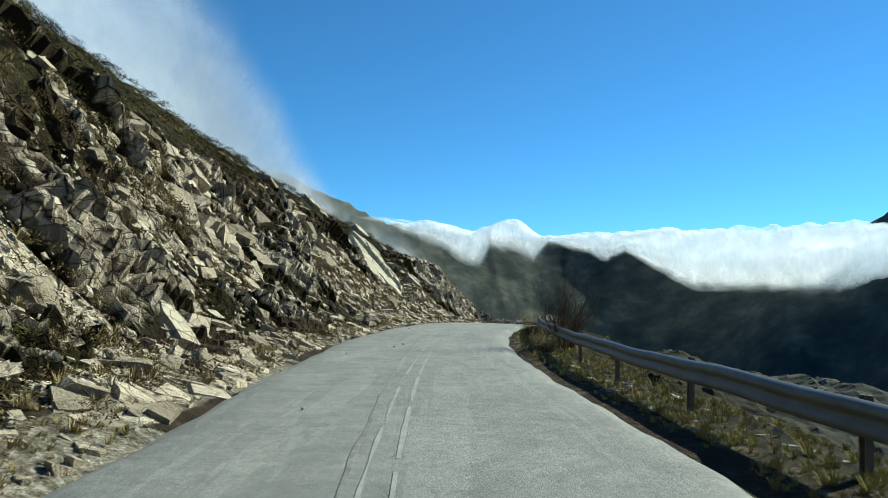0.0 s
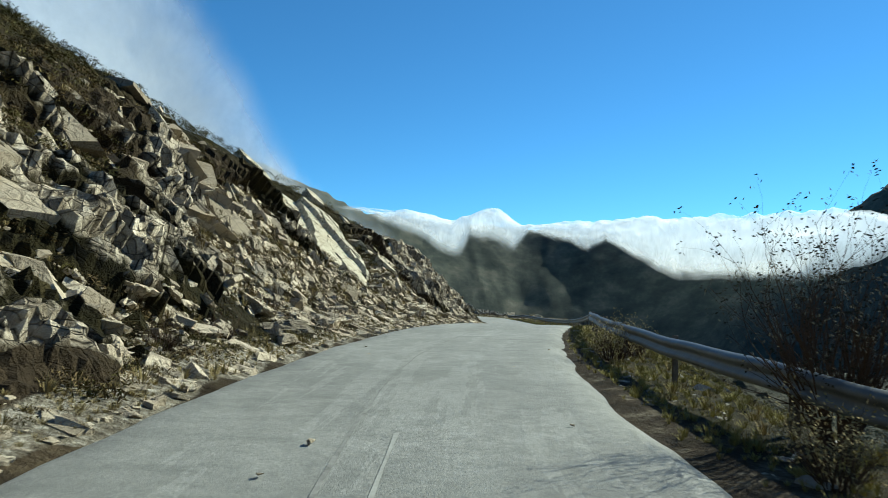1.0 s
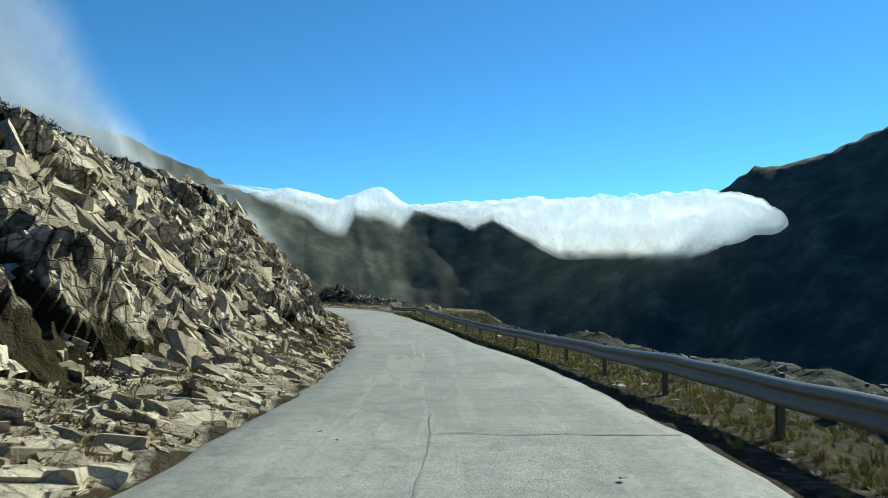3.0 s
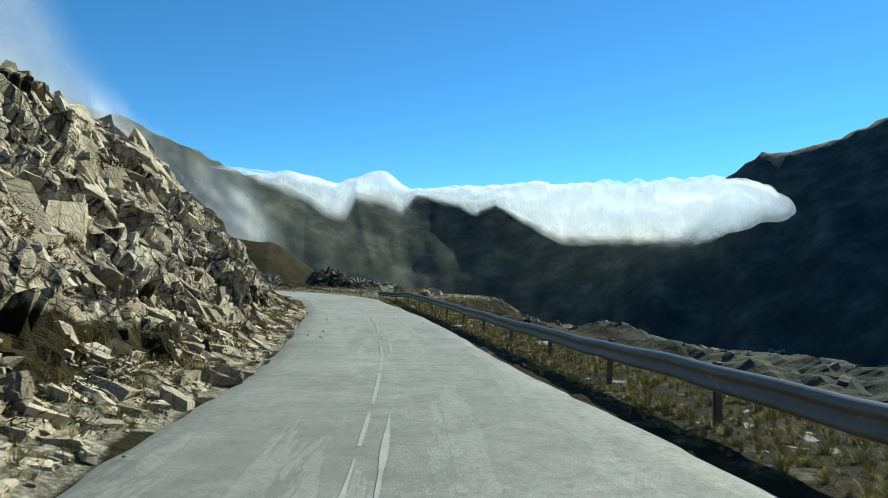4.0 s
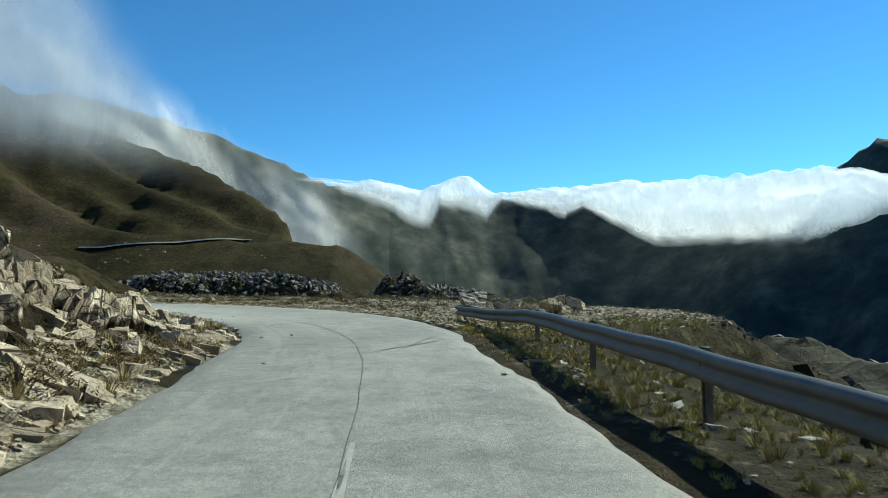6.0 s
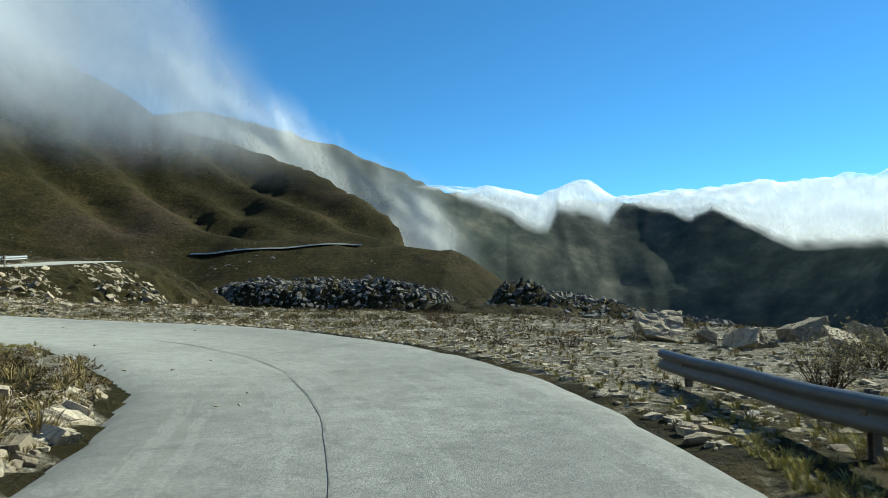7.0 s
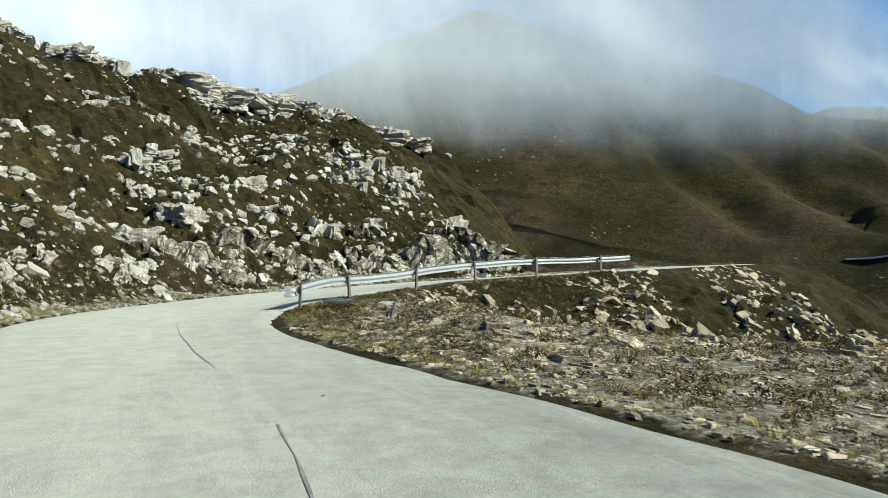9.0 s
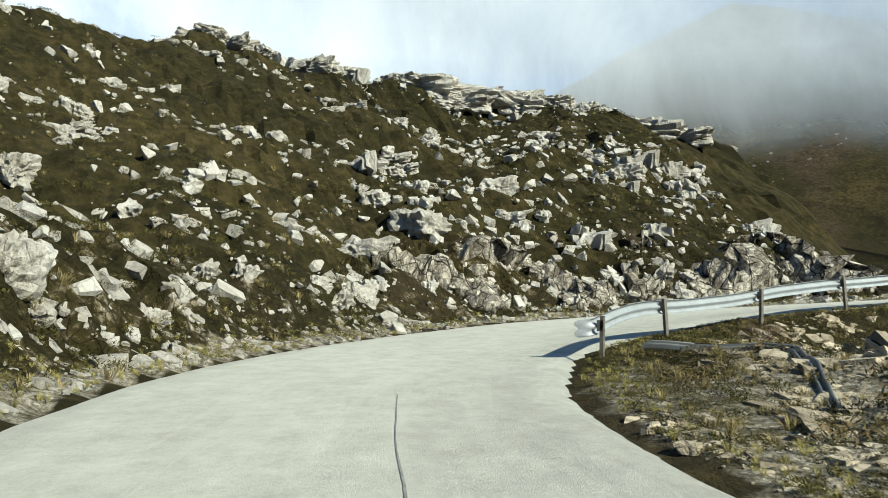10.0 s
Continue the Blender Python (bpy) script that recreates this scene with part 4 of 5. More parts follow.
# ---- rocks ----
BLOCKS = [mesh_from("broken_block", weathered(cut_block(100 + i, (1.2, 0.85, 0.62), 2 + i % 3, 0.16), i), CREAM) for i in range(14)]
BITS = [arrays(cut_block(200 + i, (1.15, 0.85, 0.6), 1 + i % 3)) for i in range(14)]
SHARDS = [arrays(cut_block(260 + i, (1.35, 0.8, 0.45), 1 + i % 3, 0.18)) for i in range(16)]
KARST = [mesh_from("fluted_boulder", karst_rock(300 + i, (1.1 + 0.1 * (i % 3), 0.85, 0.78), 4) if i < 9 else karst_outcrop(330 + i, 7 + i % 4), LIME) for i in range(12)]
KBITS = [arrays(cut_block(400 + i, (1.0, 0.75, 0.8), 2 + i % 3)) for i in range(12)]

K0, K1 = station(1), BEND + 6
rng = np.random.default_rng(5)
x, y, d = along(115, K0, K1, 0.35, 8.5, -1, 51, 1.25)
free = sheet_inside(x, y) < -0.3
x, y = x[free], y[free]
things("rock", BLOCKS, x, y, 0.20 + 0.36 * rng.random(len(x)) ** 2.2, "angular cream-coloured rock bedded in the road cutting", "rock", "rocks of the road cutting", 6, raised=0.2, bed=0.45)
x, y, d = along(80, K0, K1, 1.6, 8.0, -1, 52)
bare = (sheet_inside(x, y) < -1.8) & ~((y > 33) & (y < 52) & (d < 5.0))
x, y = x[bare], y[bare]
things("rock", BLOCKS, x, y, 0.55 + 0.75 * rng.random(len(x)) ** 2, "large jutting block of grey-brown rock in the cutting", "rock", "jutting blocks of the cutting", 7, lean=0.8, sink=0.3, raised=0.3, bed=0.22)
x, y, d = along(75, station(58), K1 - 12, 2.2, 7.5, -1, 152)
things("rock", BLOCKS, x, y, 0.5 + 0.75 * rng.random(len(x)) ** 2, "squared block of cream rock standing out of the cutting", "rock", "squared blocks of the cutting", 107, lean=0.8, sink=0.2, raised=0.25, bed=0.3)
x, y, d = along(11000, K0, K1, 0.05, 7.5, -1, 53, 1.5)
z, n = slope(x, y, 0.4)
z = z + 0.28 * step(0.8, 2.4, d)
clear = (sheet_inside(x, y) < 0.5) & ~((y < 43) & (fbm(x / 2.5, y / 2.5, 3, 99) > 0.05))
x, y, z, n, d = x[clear], y[clear], z[clear], n[clear], d[clear]
scatter("rubble", BITS, np.stack([x, y, z], 1), 0.06 + 0.42 * rng.random(len(x)) ** 3.0, n, CREAM, "loose cream and brown rubble on the cut slope", "rubble", seed=8, sink=0.12)
x, y, d = along(7000, station(33), station(66), 0.1, 5.6, -1, 153, 1.1)
z, n = slope(x, y, 0.4)
free = sheet_inside(x, y) < 0.3
x, y, z, n, d = x[free], y[free], z[free], n[free], d[free]
scatter("rubble", BITS, np.stack([x, y, z + 0.10 * step(0.5, 2.0, d)], 1), 0.08 + 0.34 * rng.random(len(x)) ** 2.6, n, CREAM, "talus of small angular cream stones below the slab", "rubble", seed=154, sink=0.12)
# jointed bedrock, block by block, in crags with soil between
x, y, d = along(7500, K0, K1, 1.6, 8.6, -1, 64)
z, n = slope(x, y, 0.4)
crag = fbm(x / 5, y / 5, 3, 97) + 0.25 * step(1.5, 4.5, d) * step(9.5, 7, d) + rng.normal(0, 0.1, len(x))
keep = (crag > 0.20 + 0.10 * (y < 43) - 0.20 * (y > 58)) & ~((y > 33) & (y < 50) & (d < 4.5)) & (sheet_inside(x, y) < -1.5)
size = 0.85 * (0.22 + 0.95 * rng.random(len(x)) ** 2.4) * (0.75 + 0.45 * step(2, 5, d))
scatter("fractured_bedrock", SHARDS, np.stack([x, y, z + 0.15 + 0.25 * np.clip(crag, 0, 0.8)], 1)[keep], size[keep], n[keep], CREAM, "jointed cream and grey bedrock standing out of the slope", "bedrock", seed=11, sink=0.1, bed=0.28)
x, y, d = along(20000, K0, K1, -0.05, 6.0, -1, 62, 1.6)
z, n = slope(x, y, 0.4)
z = z + 0.25 * step(0.8, 2.4, d)
free = sheet_inside(x, y) < 0.1
x, y, z, n, d = x[free], y[free], z[free], n[free], d[free]
scatter("edge_debris", BITS, np.stack([x, y, z], 1), 0.03 + 0.16 * rng.random(len(x)) ** 3, n, CREAM, "small stones and clods fallen to the road's edge", "debris", seed=10)
x, y, d = along(2600, K0, K1, 8, 26, -1, 54)
z, n = slope(x, y, 0.4)
scatter("scattered_stones", BITS, np.stack([x, y, z], 1), 0.15 + 0.6 * rng.random(len(x)) ** 2.5, n, CREAM, "scattered pale stones on the upper slope", "stones", seed=9)

# the bared bedding plane: plates of one great sheet, parted by joints that run down its dip
def bared_sheet():
    a, b = np.meshgrid(np.arange(-6.2, 6.6, 0.09), np.arange(-6.2, 4.6, 0.09), indexing="ij")
    shape = a.shape
    a, b = a.ravel(), b.ravel()
    x, y = -7 + 0.30 * a - 0.954 * b, 51 + 0.954 * a + 0.30 * b
    warp = 0.5 * fbm(a / 2.5, b / 2.5, 3, 402)
    p, q = 0.64 * a + 0.77 * b + warp, 0.77 * a - 0.64 * b + warp       # along the long joints, across them
    plates = facets(p / 3.2, q, 1.15, 411, 0.25)
    chips = facets(p / 1.6, q, 0.42, 421, 0.35)
    def joints(u, v, size, seed):
        h = 0.045
        flat = facets(u, v, size, seed, 0.0)
        return (np.abs(facets(u + h, v, size, seed, 0.0) - flat) + np.abs(facets(u, v + h, size, seed, 0.0) - flat)) > 0.004
    crack = 0.16 * joints(p / 3.2, q, 1.15, 411) + 0.05 * (joints(p / 1.6, q, 0.42, 421) & (fbm(a, b, 2, 431) > 0.0))
    inside = sheet_inside(x, y) + 0.7 * fbm(a / 1.6, b / 1.6, 4, 441)
    steps = 0.30 * (q - 0.3 * p > 1.3) + 0.25 * (q > 2.9)         # higher sheets left standing on the far side
    h = 0.13 * plates + 0.06 * chips + 0.04 * fbm(a / 0.4, b / 0.4, 4, 451) + steps - crack - 0.55 * step(0.10, -0.30, inside)
    nx, ny, nz = np.array((0.70, -0.22, 1.0)) / np.linalg.norm((0.70, -0.22, 1.0))
    return grid_mesh("rock_slab", np.stack([x + nx * h, y + ny * h, sheet_level(x, y) + nz * h], 1), *shape, smooth=False)


me = bared_sheet()
me.materials.append(SLABROCK)
put("rock_slab", me, None, "great bared sheet of smooth cream rock, cracked along its joints", "rock slab", "bedded slabs")

# smaller bedded slabs that dip towards the road: place, length, width
SLABS = [(-10.6, 59.6, 3.2, 2.0), (-6.6, 58.4, 1.8, 1.0), (-2.0, 52.8, 1.4, 0.7), (-3.2, 54.6, 1.2, 0.6), (-3.0, 56.6, 1.5, 0.7), (-1.9, 58.3, 1.6, 0.7), (-4.6, 58.6, 1.8, 0.9), (-6.6, 61.6, 2.0, 0.9),
         (-2.9, 62.4, 1.6, 0.7), (-1.0, 78.0, 2.0, 0.9), (-5.6, 30.5, 1.3, 0.6), (-4.9, 13.5, 1.3, 0.5), (-2.2, 66.5, 2.0, 0.9)]
rng = np.random.default_rng(73)
plates = zip(rng.uniform(58, 99, 46), rng.random(46))
SLABS += [(float(np.interp(py, LINE[:BEND, 1], LINE[:BEND, 0] - LINE[:BEND, 3])) - 2.2 - 5.5 * q, float(py), float(0.9 + 1.3 * r * r), float(0.5 + 0.5 * r)) for (py, q), r in zip(plates, rng.random(46))]
for i, (x, y, long, wide) in enumerate(SLABS):
    rnd = random.Random(700 + i)
    ob = new("rock_slab", mesh_from("rock_slab", slab_rock(i, long, wide, 0.35 + 0.10 * long), SLABROCK if i < 13 else CREAM))
    dip = Vector((-0.62, 0.45 + rnd.uniform(-0.16, 0.16), 0.62)).normalized()
    up = Vector((0.70, -0.10, 0.70)) + Vector((rnd.uniform(-0.15, 0.15), rnd.uniform(-0.2, 0.2), 0))
    up = (up - dip * up.dot(dip)).normalized()
    m = Matrix((dip, up.cross(dip), up)).transposed().to_4x4()
    ob.matrix_world = Matrix.Translation((x, y, level(x, y) + 0.35 + 0.08 * long)) @ m
    tagged(ob, "tilted slab of pale bedded rock in the cutting", "rock slab", "bedded slabs")

# boulders fallen to the road's edge: place, size, turn
for i, (x, y, s, turn) in enumerate(((-3.2, 31.9, 0.85, 20), (-2.6, 33.8, 0.62, 75), (-3.0, 29.9, 0.55, 130), (-3.4, 34.8, 0.5, 10), (-2.4, 35.6, 0.4, 60))):
    ob = new("rock", BLOCKS[(i * 3 + 2) % 14])
    ob.matrix_world = pose(x, y, level(x, y) + 0.16 * s, 5, -4, turn) @ Matrix.Diagonal((s, s, s * 0.75, 1))
    tagged(ob, "pale boulder resting at the road's edge", "rock", "fallen boulders")

# the corner of the bend
for i, (x, y, s) in enumerate(((2.3, 108.4, 1.35), (3.2, 104.6, 1.0), (4.6, 107.4, 0.55), (3.4, 109.6, 0.6), (4.4, 109.6, 0.5), (4.9, 109.0, 0.35), (1.2, 113.0, 0.5), (2.6, 111.6, 0.4), (5.2, 106.3, 0.4), (4.2, 105.9, 0.6), (5.6, 104.4, 0.4))):
    ob = new("rock", BLOCKS[(i * 2 + 1) % 14])
    ob.matrix_world = pose(x, y, level(x, y) + 0.16 * s, 10, 8 * (i % 3), 47 * i) @ Matrix.Scale(s, 4)
    tagged(ob, "pale boulder at the inner corner of the bend", "rock", "boulders of the corner")

# karst hill beyond the bend
rng = np.random.default_rng(15)
u = rng.random(130)
crown = 3.5 * step(0.2, 0.65, u) - 0.5 + rng.normal(0, 1.1, 130)
x, y = -50.5 - 34 * u + 0.838 * crown, 156 - 52 * u - 0.547 * crown
things("limestone_boulder", KARST, x, y, (1.3 + 1.8 * rng.random(130) ** 1.6) * (1 - 0.42 * step(0.50, 0.72, u)), "weathered grey-white limestone boulder on the ridge", "boulder", "limestone boulders of the ridge", 16, lean=0.2, sink=0.12, flat=(1.25, 1.0, 0.85), raised=0.4, strike=math.radians(57))
x, y = np.array([-53.4, -51.2, -55.6]), np.array([154.6, 157.6, 151.8])
things("limestone_boulder", KARST[:6], x, y, np.array([3.6, 2.3, 2.4]), "massive flat-topped limestone block at the ridge end", "boulder", "limestone boulders of the ridge", 14, lean=0.1, sink=0.0, flat=(1.3, 1.0, 0.7), strike=math.radians(57))
KA, KB = BEND + 60, int(np.argmin(np.hypot(LINE[:, 0] + 28.5, LINE[:, 1] - 150)))
x, y, d = along(420, KA, KB, 5.0, 40, -1, 55)
below = -(-0.838 * (x + 50) + 0.547 * (y - 156))
dense = 0.35 * np.cos(below * 0.62) + fbm(x / 9, y / 9, 3, 91) + 0.3 * rng.random(len(x))
keep = (dense > 0.12) & ((d > 12) | (y > 129) | (rng.random(len(x)) < 0.25))
x, y = x[keep], y[keep]
size = np.sort(0.45 + 1.35 * rng.random(len(x)) ** 2.0)
x, y, size, more = x[-120:], y[-120:], size[-120:], (x[:-120], y[:-120], size[:-120])
things("limestone_boulder", KARST, x, y, size, "weathered grey-white limestone boulder in dry grass", "boulder", "limestone boulders of the hillside", 17, lean=0.2, sink=0.05, strike=math.radians(57))
x, y, d = along(620, KA, KB, 7.0, 44, -1, 155)
below = -(-0.838 * (x + 50) + 0.547 * (y - 156))
keep = 0.35 * np.cos(below * 0.62) + fbm(x / 9, y / 9, 3, 91) + 0.3 * rng.random(len(x)) > 0.10
keep &= (d > 12) | (y > 129) | (rng.random(len(x)) < 0.3)
x, y, size = np.r_[more[0], x[keep]], np.r_[more[1], y[keep]], np.r_[more[2], 0.30 + 0.7 * rng.random(keep.sum()) ** 2]
z, n = slope(x, y, 0.4)
scatter("limestone_outcrops", [arrays(karst_rock(350 + i, (1.2, 0.85, 0.78), 3)) for i in range(8)], np.stack([x, y, z], 1), size, n * 0.3 + np.array([0, 0, 0.7]), LIME, "low weathered limestone outcrops in the grass", "outcrops", seed=119, sink=0.05)
x, y, d = along(34, KA, KB, 0.9, 3.0, -1, 56)
things("limestone_boulder", KARST[3:], x, y, 0.5 + 0.7 * rng.random(len(x)) ** 1.8, "pale limestone rib in the roadside bank", "boulder", "limestone ribs of the bank", 18, lean=0.5, sink=0.25, flat=(0.9, 0.8, 1.5), strike=math.radians(140))
x, y, d = along(11000, BEND + 40, KB, 0.2, 40, -1, 57, 1.1)
z, n = slope(x, y, 0.4)
below = -(-0.838 * (x + 50) + 0.547 * (y - 156))
keep = (0.3 * np.cos(below * 0.62) + fbm(x / 9, y / 9, 3, 91) + 0.6 * rng.random(len(x))) > 0.16
scatter("limestone_rubble", KBITS, np.stack([x, y, z], 1)[keep], (0.08 + 0.50 * rng.random(len(x)) ** 3.0)[keep], n[keep], LIME, "small white limestone stones in the grass", "stones", seed=19, sink=0.15)

x, y, d = along(4500, BEND + 30, KB, -0.05, 1.6, -1, 66, 0.9)
z, n = slope(x, y, 0.4)
scatter("edge_debris", KBITS, np.stack([x, y, z], 1), 0.03 + 0.20 * rng.random(len(x)) ** 3, n, LIME, "small stones and clods below the limestone bank", "debris", seed=12)

# stones of the lay-by, the verge and the bank below the second rail
KC = int(np.argmin(np.hypot(LINE[:, 0] + 17, LINE[:, 1] - 126)))
x, y, d = along(17000, BEND - 4, KC, 0.02, 13, 1, 58, 1.2)
z, n = slope(x, y, 0.4)
scatter("gravel", BITS, np.stack([x, y, z], 1), 0.03 + 0.15 * rng.random(len(x)) ** 3.6, n, CREAM, "pale stones and gravel of the lay-by", "gravel", seed=20, sink=0.15)
x, y, d = along(34, BEND + 2, KC + 40, 0.8, 11, 1, 59)
things("rock", BLOCKS, x, y, 0.15 + 0.32 * rng.random(len(x)) ** 2, "loose pale rock lying on the gravel", "rock", "loose rocks of the lay-by", 21, lean=0.3)
x, y, d = along(40, KC - 30, KB, 1.2, 9, 1, 63)
things("rock", BLOCKS, x, y, 0.25 + 0.40 * rng.random(len(x)) ** 2, "cream block of rock tipped on the bank", "rock", "rocks of the bank", 29, lean=0.4)
x, y, d = along(17000, KC - 16, KB + 20, 1.6, 24, 1, 60, 0.9)
heaped = fbm(x / 4, y / 4, 3, 98) > -0.22
x, y = x[heaped], y[heaped]
z, n = slope(x, y, 0.4)
scatter("bank_rubble", BITS, np.stack([x, y, z], 1), 0.07 + 0.50 * rng.random(len(x)) ** 3.0, n, CREAM, "broken cream rock tipped down the bank", "rubble", seed=22)
x, y, d = along(2400, K0, BEND, 0.3, 7, 1, 61, 1.2)
z, n = slope(x, y, 0.4)
scatter("verge_stones", BITS, np.stack([x, y, z], 1), 0.04 + 0.25 * rng.random(len(x)) ** 3, n, LIME, "pale stones in the grassy verge", "stones", seed=23)

# rocky knolls between the lay-by and the mountain
rng = np.random.default_rng(25)
x = rng.uniform(-28, 4, 3200)
y = 189 + 0.1 * x + rng.normal(0, 4, 3200)
z, n = slope(x, y, 1.0)
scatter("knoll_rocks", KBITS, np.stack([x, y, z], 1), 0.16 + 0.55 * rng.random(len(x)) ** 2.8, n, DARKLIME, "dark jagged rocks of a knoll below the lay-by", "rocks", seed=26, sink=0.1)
x, y = rng.uniform(5, 60, 2600), rng.normal(213, 5, 2600)
z, n = slope(x, y, 1.0)
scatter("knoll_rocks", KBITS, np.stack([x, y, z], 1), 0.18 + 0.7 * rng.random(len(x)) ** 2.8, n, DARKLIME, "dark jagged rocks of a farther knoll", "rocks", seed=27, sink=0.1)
x, y = rng.uniform(18, 210, 3600), rng.uniform(60, 340, 3600)
z, n = slope(x, y, 1.0)
keep = fbm(x / 22, y / 22, 3, 95) > 0.05
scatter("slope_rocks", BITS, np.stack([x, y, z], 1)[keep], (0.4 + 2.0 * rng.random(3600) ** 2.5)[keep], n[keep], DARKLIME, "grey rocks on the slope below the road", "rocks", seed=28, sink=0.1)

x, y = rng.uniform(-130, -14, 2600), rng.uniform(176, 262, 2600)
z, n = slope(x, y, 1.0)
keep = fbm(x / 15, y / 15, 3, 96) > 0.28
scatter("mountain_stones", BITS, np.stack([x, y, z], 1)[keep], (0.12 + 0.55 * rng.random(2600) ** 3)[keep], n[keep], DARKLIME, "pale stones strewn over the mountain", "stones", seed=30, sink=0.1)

# ---- plants ----
rng = np.random.default_rng(35)
TUFTS = [arrays(tuft(500 + i, 34, 0.45, 0.5, 0.012)) for i in range(6)]
LOW = [arrays(clump(520 + i)) for i in range(6)]
up = np.array([0, 0, 1.0])
for args, size, mat, label in (
        ((4200, K0, K1, 0.15, 10, -1, 71), 0.38, STRAW, "dry brown tussocks on the cut slope"),
        ((6000, K0, K1, 5, 26, -1, 72), 0.8, SCRUB, "dark low scrub on the upper slope"),
        ((16000, K0, BEND, 0.25, 9, 1, 73), 0.24, VERGE, "low grass and weeds along the verge"),
        ((4000, K0, BEND, 0.6, 8, 1, 74), 0.28, STRAW, "dry grass along the verge"),
        ((4200, BEND, KB, 0.5, 15, 1, 75), 0.26, STRAW, "dry grass of the lay-by and bank"),
        ((6500, K0, K1, 0.5, 10, -1, 70), 0.5, BRUSH, "dry brown brush between the rocks of the cutting"),
        ((5200, K0, K1, 0.02, 0.9, -1, 170), 0.16, STRAW, "dry grass at the road's ragged edge"),
        ((3000, K0, KB, 0.02, 0.8, 1, 171), 0.16, VERGE, "short grass at the road's ragged edge"),
        ((2400, KC - 14, KB, 0.02, 2.4, 1, 173), 0.22, SCRUB, "dark short grass beside the bend"),
        ((2600, BEND + 20, KB, 0.02, 1.2, -1, 172), 0.18, VERGE, "short grass below the limestone bank"),
        ((700, BEND - 26, BEND + 22, 0.1, 6, -1, 174), 0.5, BRUSH, "dry brown weeds at the inner corner of the bend"),
        ((500, BEND - 26, BEND + 22, 0.1, 6, -1, 175), 0.45, STRAW, "dry grass at the inner corner of the bend"),
        ((1700, BEND + 10, KB, 1.2, 20, 1, 69), 0.55, BRUSH, "brown brush on the stony bank"),
        ((5000, K0, K1, 0.4, 9, -1, 78), 0.42, SCRUB, "dark low herbs between the stones of the cutting"),
        ((2200, BEND + 20, KB, 1.0, 16, 1, 79), 0.42, SCRUB, "dark low scrub on the stony bank"),
        ((11000, BEND + 40, KB, 0.2, 42, -1, 76), 0.55, SCRUB, "dark grass between the limestone"),
        ((2200, BEND + 40, KB, 0.2, 42, -1, 77), 0.40, STRAW, "dry yellow grass between the limestone")):
    x, y, d = along(*args)
    z, n = slope(x, y, 0.4)
    if args[5] < 0 and args[1] == K0:
        z = z + 0.25 * step(1.0, 3.0, d)
        free = ((sheet_inside(x, y) < -0.1) | (fbm(x / 0.9, y / 0.9, 2, 111) > 0.42)) & ((y < 58) | (y > 101) | (d > 8) | (d < 1.5) | (fbm(x / 2, y / 2, 2, 113) > 0.15))
        x, y, z, n = x[free], y[free], z[free], n[free]
    scatter("tussocks", LOW if mat in (SCRUB, BRUSH) else TUFTS, np.stack([x, y, z], 1), size * (0.5 + 0.8 * rng.random(len(x))), n * 0.4 + up * 0.6, mat, label, "grass", seed=args[-1], sink=0.0)

for i in range(3):
    wood, green = twiggy(40 + i, 0.7, 0.8, 22, 0, 0.008)
    green.free()
    SHRUB = mesh_from("stems", wood, TWIG)
    x, y, d = along(24, K0, K1, 0.8, 7, -1, 80 + i)
    if i == 2:
        x, y, d = along(26, BEND + 10, KB, 1.5, 13, 1, 90)
    for px, py in zip(x, y):
        ob = tagged(new("shrub", SHRUB), "leafless brown twiggy shrub among the stones", "shrub", "small bare shrubs")
        ob.matrix_world = pose(px, py, level(px, py), 0, 0, random.uniform(0, 360)) @ Matrix.Scale(random.uniform(0.7, 1.3), 4)

bush = tagged(new("roadside_bush"), "tall dark bare bush with few leaves on the verge", "bush")
bush.matrix_world = pose(3.85, 21.6, level(3.85, 21.6))
wood, green = twiggy(61, 2.5, 2.2, 60, 5, 0.014)
part("branch_mass", wood, TWIG, bush)
part("foliage", green, LEAF, bush, "sparse small leaves")
for i, (x, y, s) in enumerate(((3.75, 29.2, 1.15), (3.0, 20.2, 0.8), (4.6, 30.5, 0.8), (14.0, 113.2, 1.0), (15.5, 115.0, 0.9))):
    b = tagged(new("roadside_bush"), "low rounded reddish-brown bush on the verge", "bush", "low bushes")
    b.matrix_world = pose(x, y, level(x, y)) @ Matrix.Scale(s, 4)
    wood, green = twiggy(65 + i, 1.0, 1.3, 40, 3, 0.009)
    part("branch_mass", wood, TWIG, b)
    part("foliage", green, STRAW, b, "withered leaves")

# ---- guard rails ----
WAVE = [(-0.040, 0.0), (0.015, 0.025), (0.040, 0.060), (0.030, 0.100), (-0.036, 0.140), (-0.036, 0.170), (0.030, 0.210), (0.040, 0.250), (0.015, 0.285), (-0.040, 0.31)]


def beam_piece(pts, up=Vector((0, 0, 1))):
    """A W-profile rail over a run of (place, way to the road), 4 mm of steel drawn with both faces."""
    bm = bmesh.new()
    rows = []
    for p, inward in pts:
        row = [bm.verts.new(p + inward * (a + k) + up * b) for k in (0.0, -0.006) for a, b in WAVE]
        rows.append(row)
    n = len(WAVE)
    for r, q in zip(rows, rows[1:]):
        for j in range(n - 1):
            bm.faces.new((r[j], q[j], q[j + 1], r[j + 1]))
            bm.faces.new((r[n + j + 1], q[n + j + 1], q[n + j], r[n + j]))
        bm.faces.new((r[0], r[n], q[n], q[0]))
        bm.faces.new((r[n - 1], q[n - 1], q[2 * n - 1], r[2 * n - 1]))
    bmesh.ops.recalc_face_normals(bm, faces=bm.faces)
    return bm


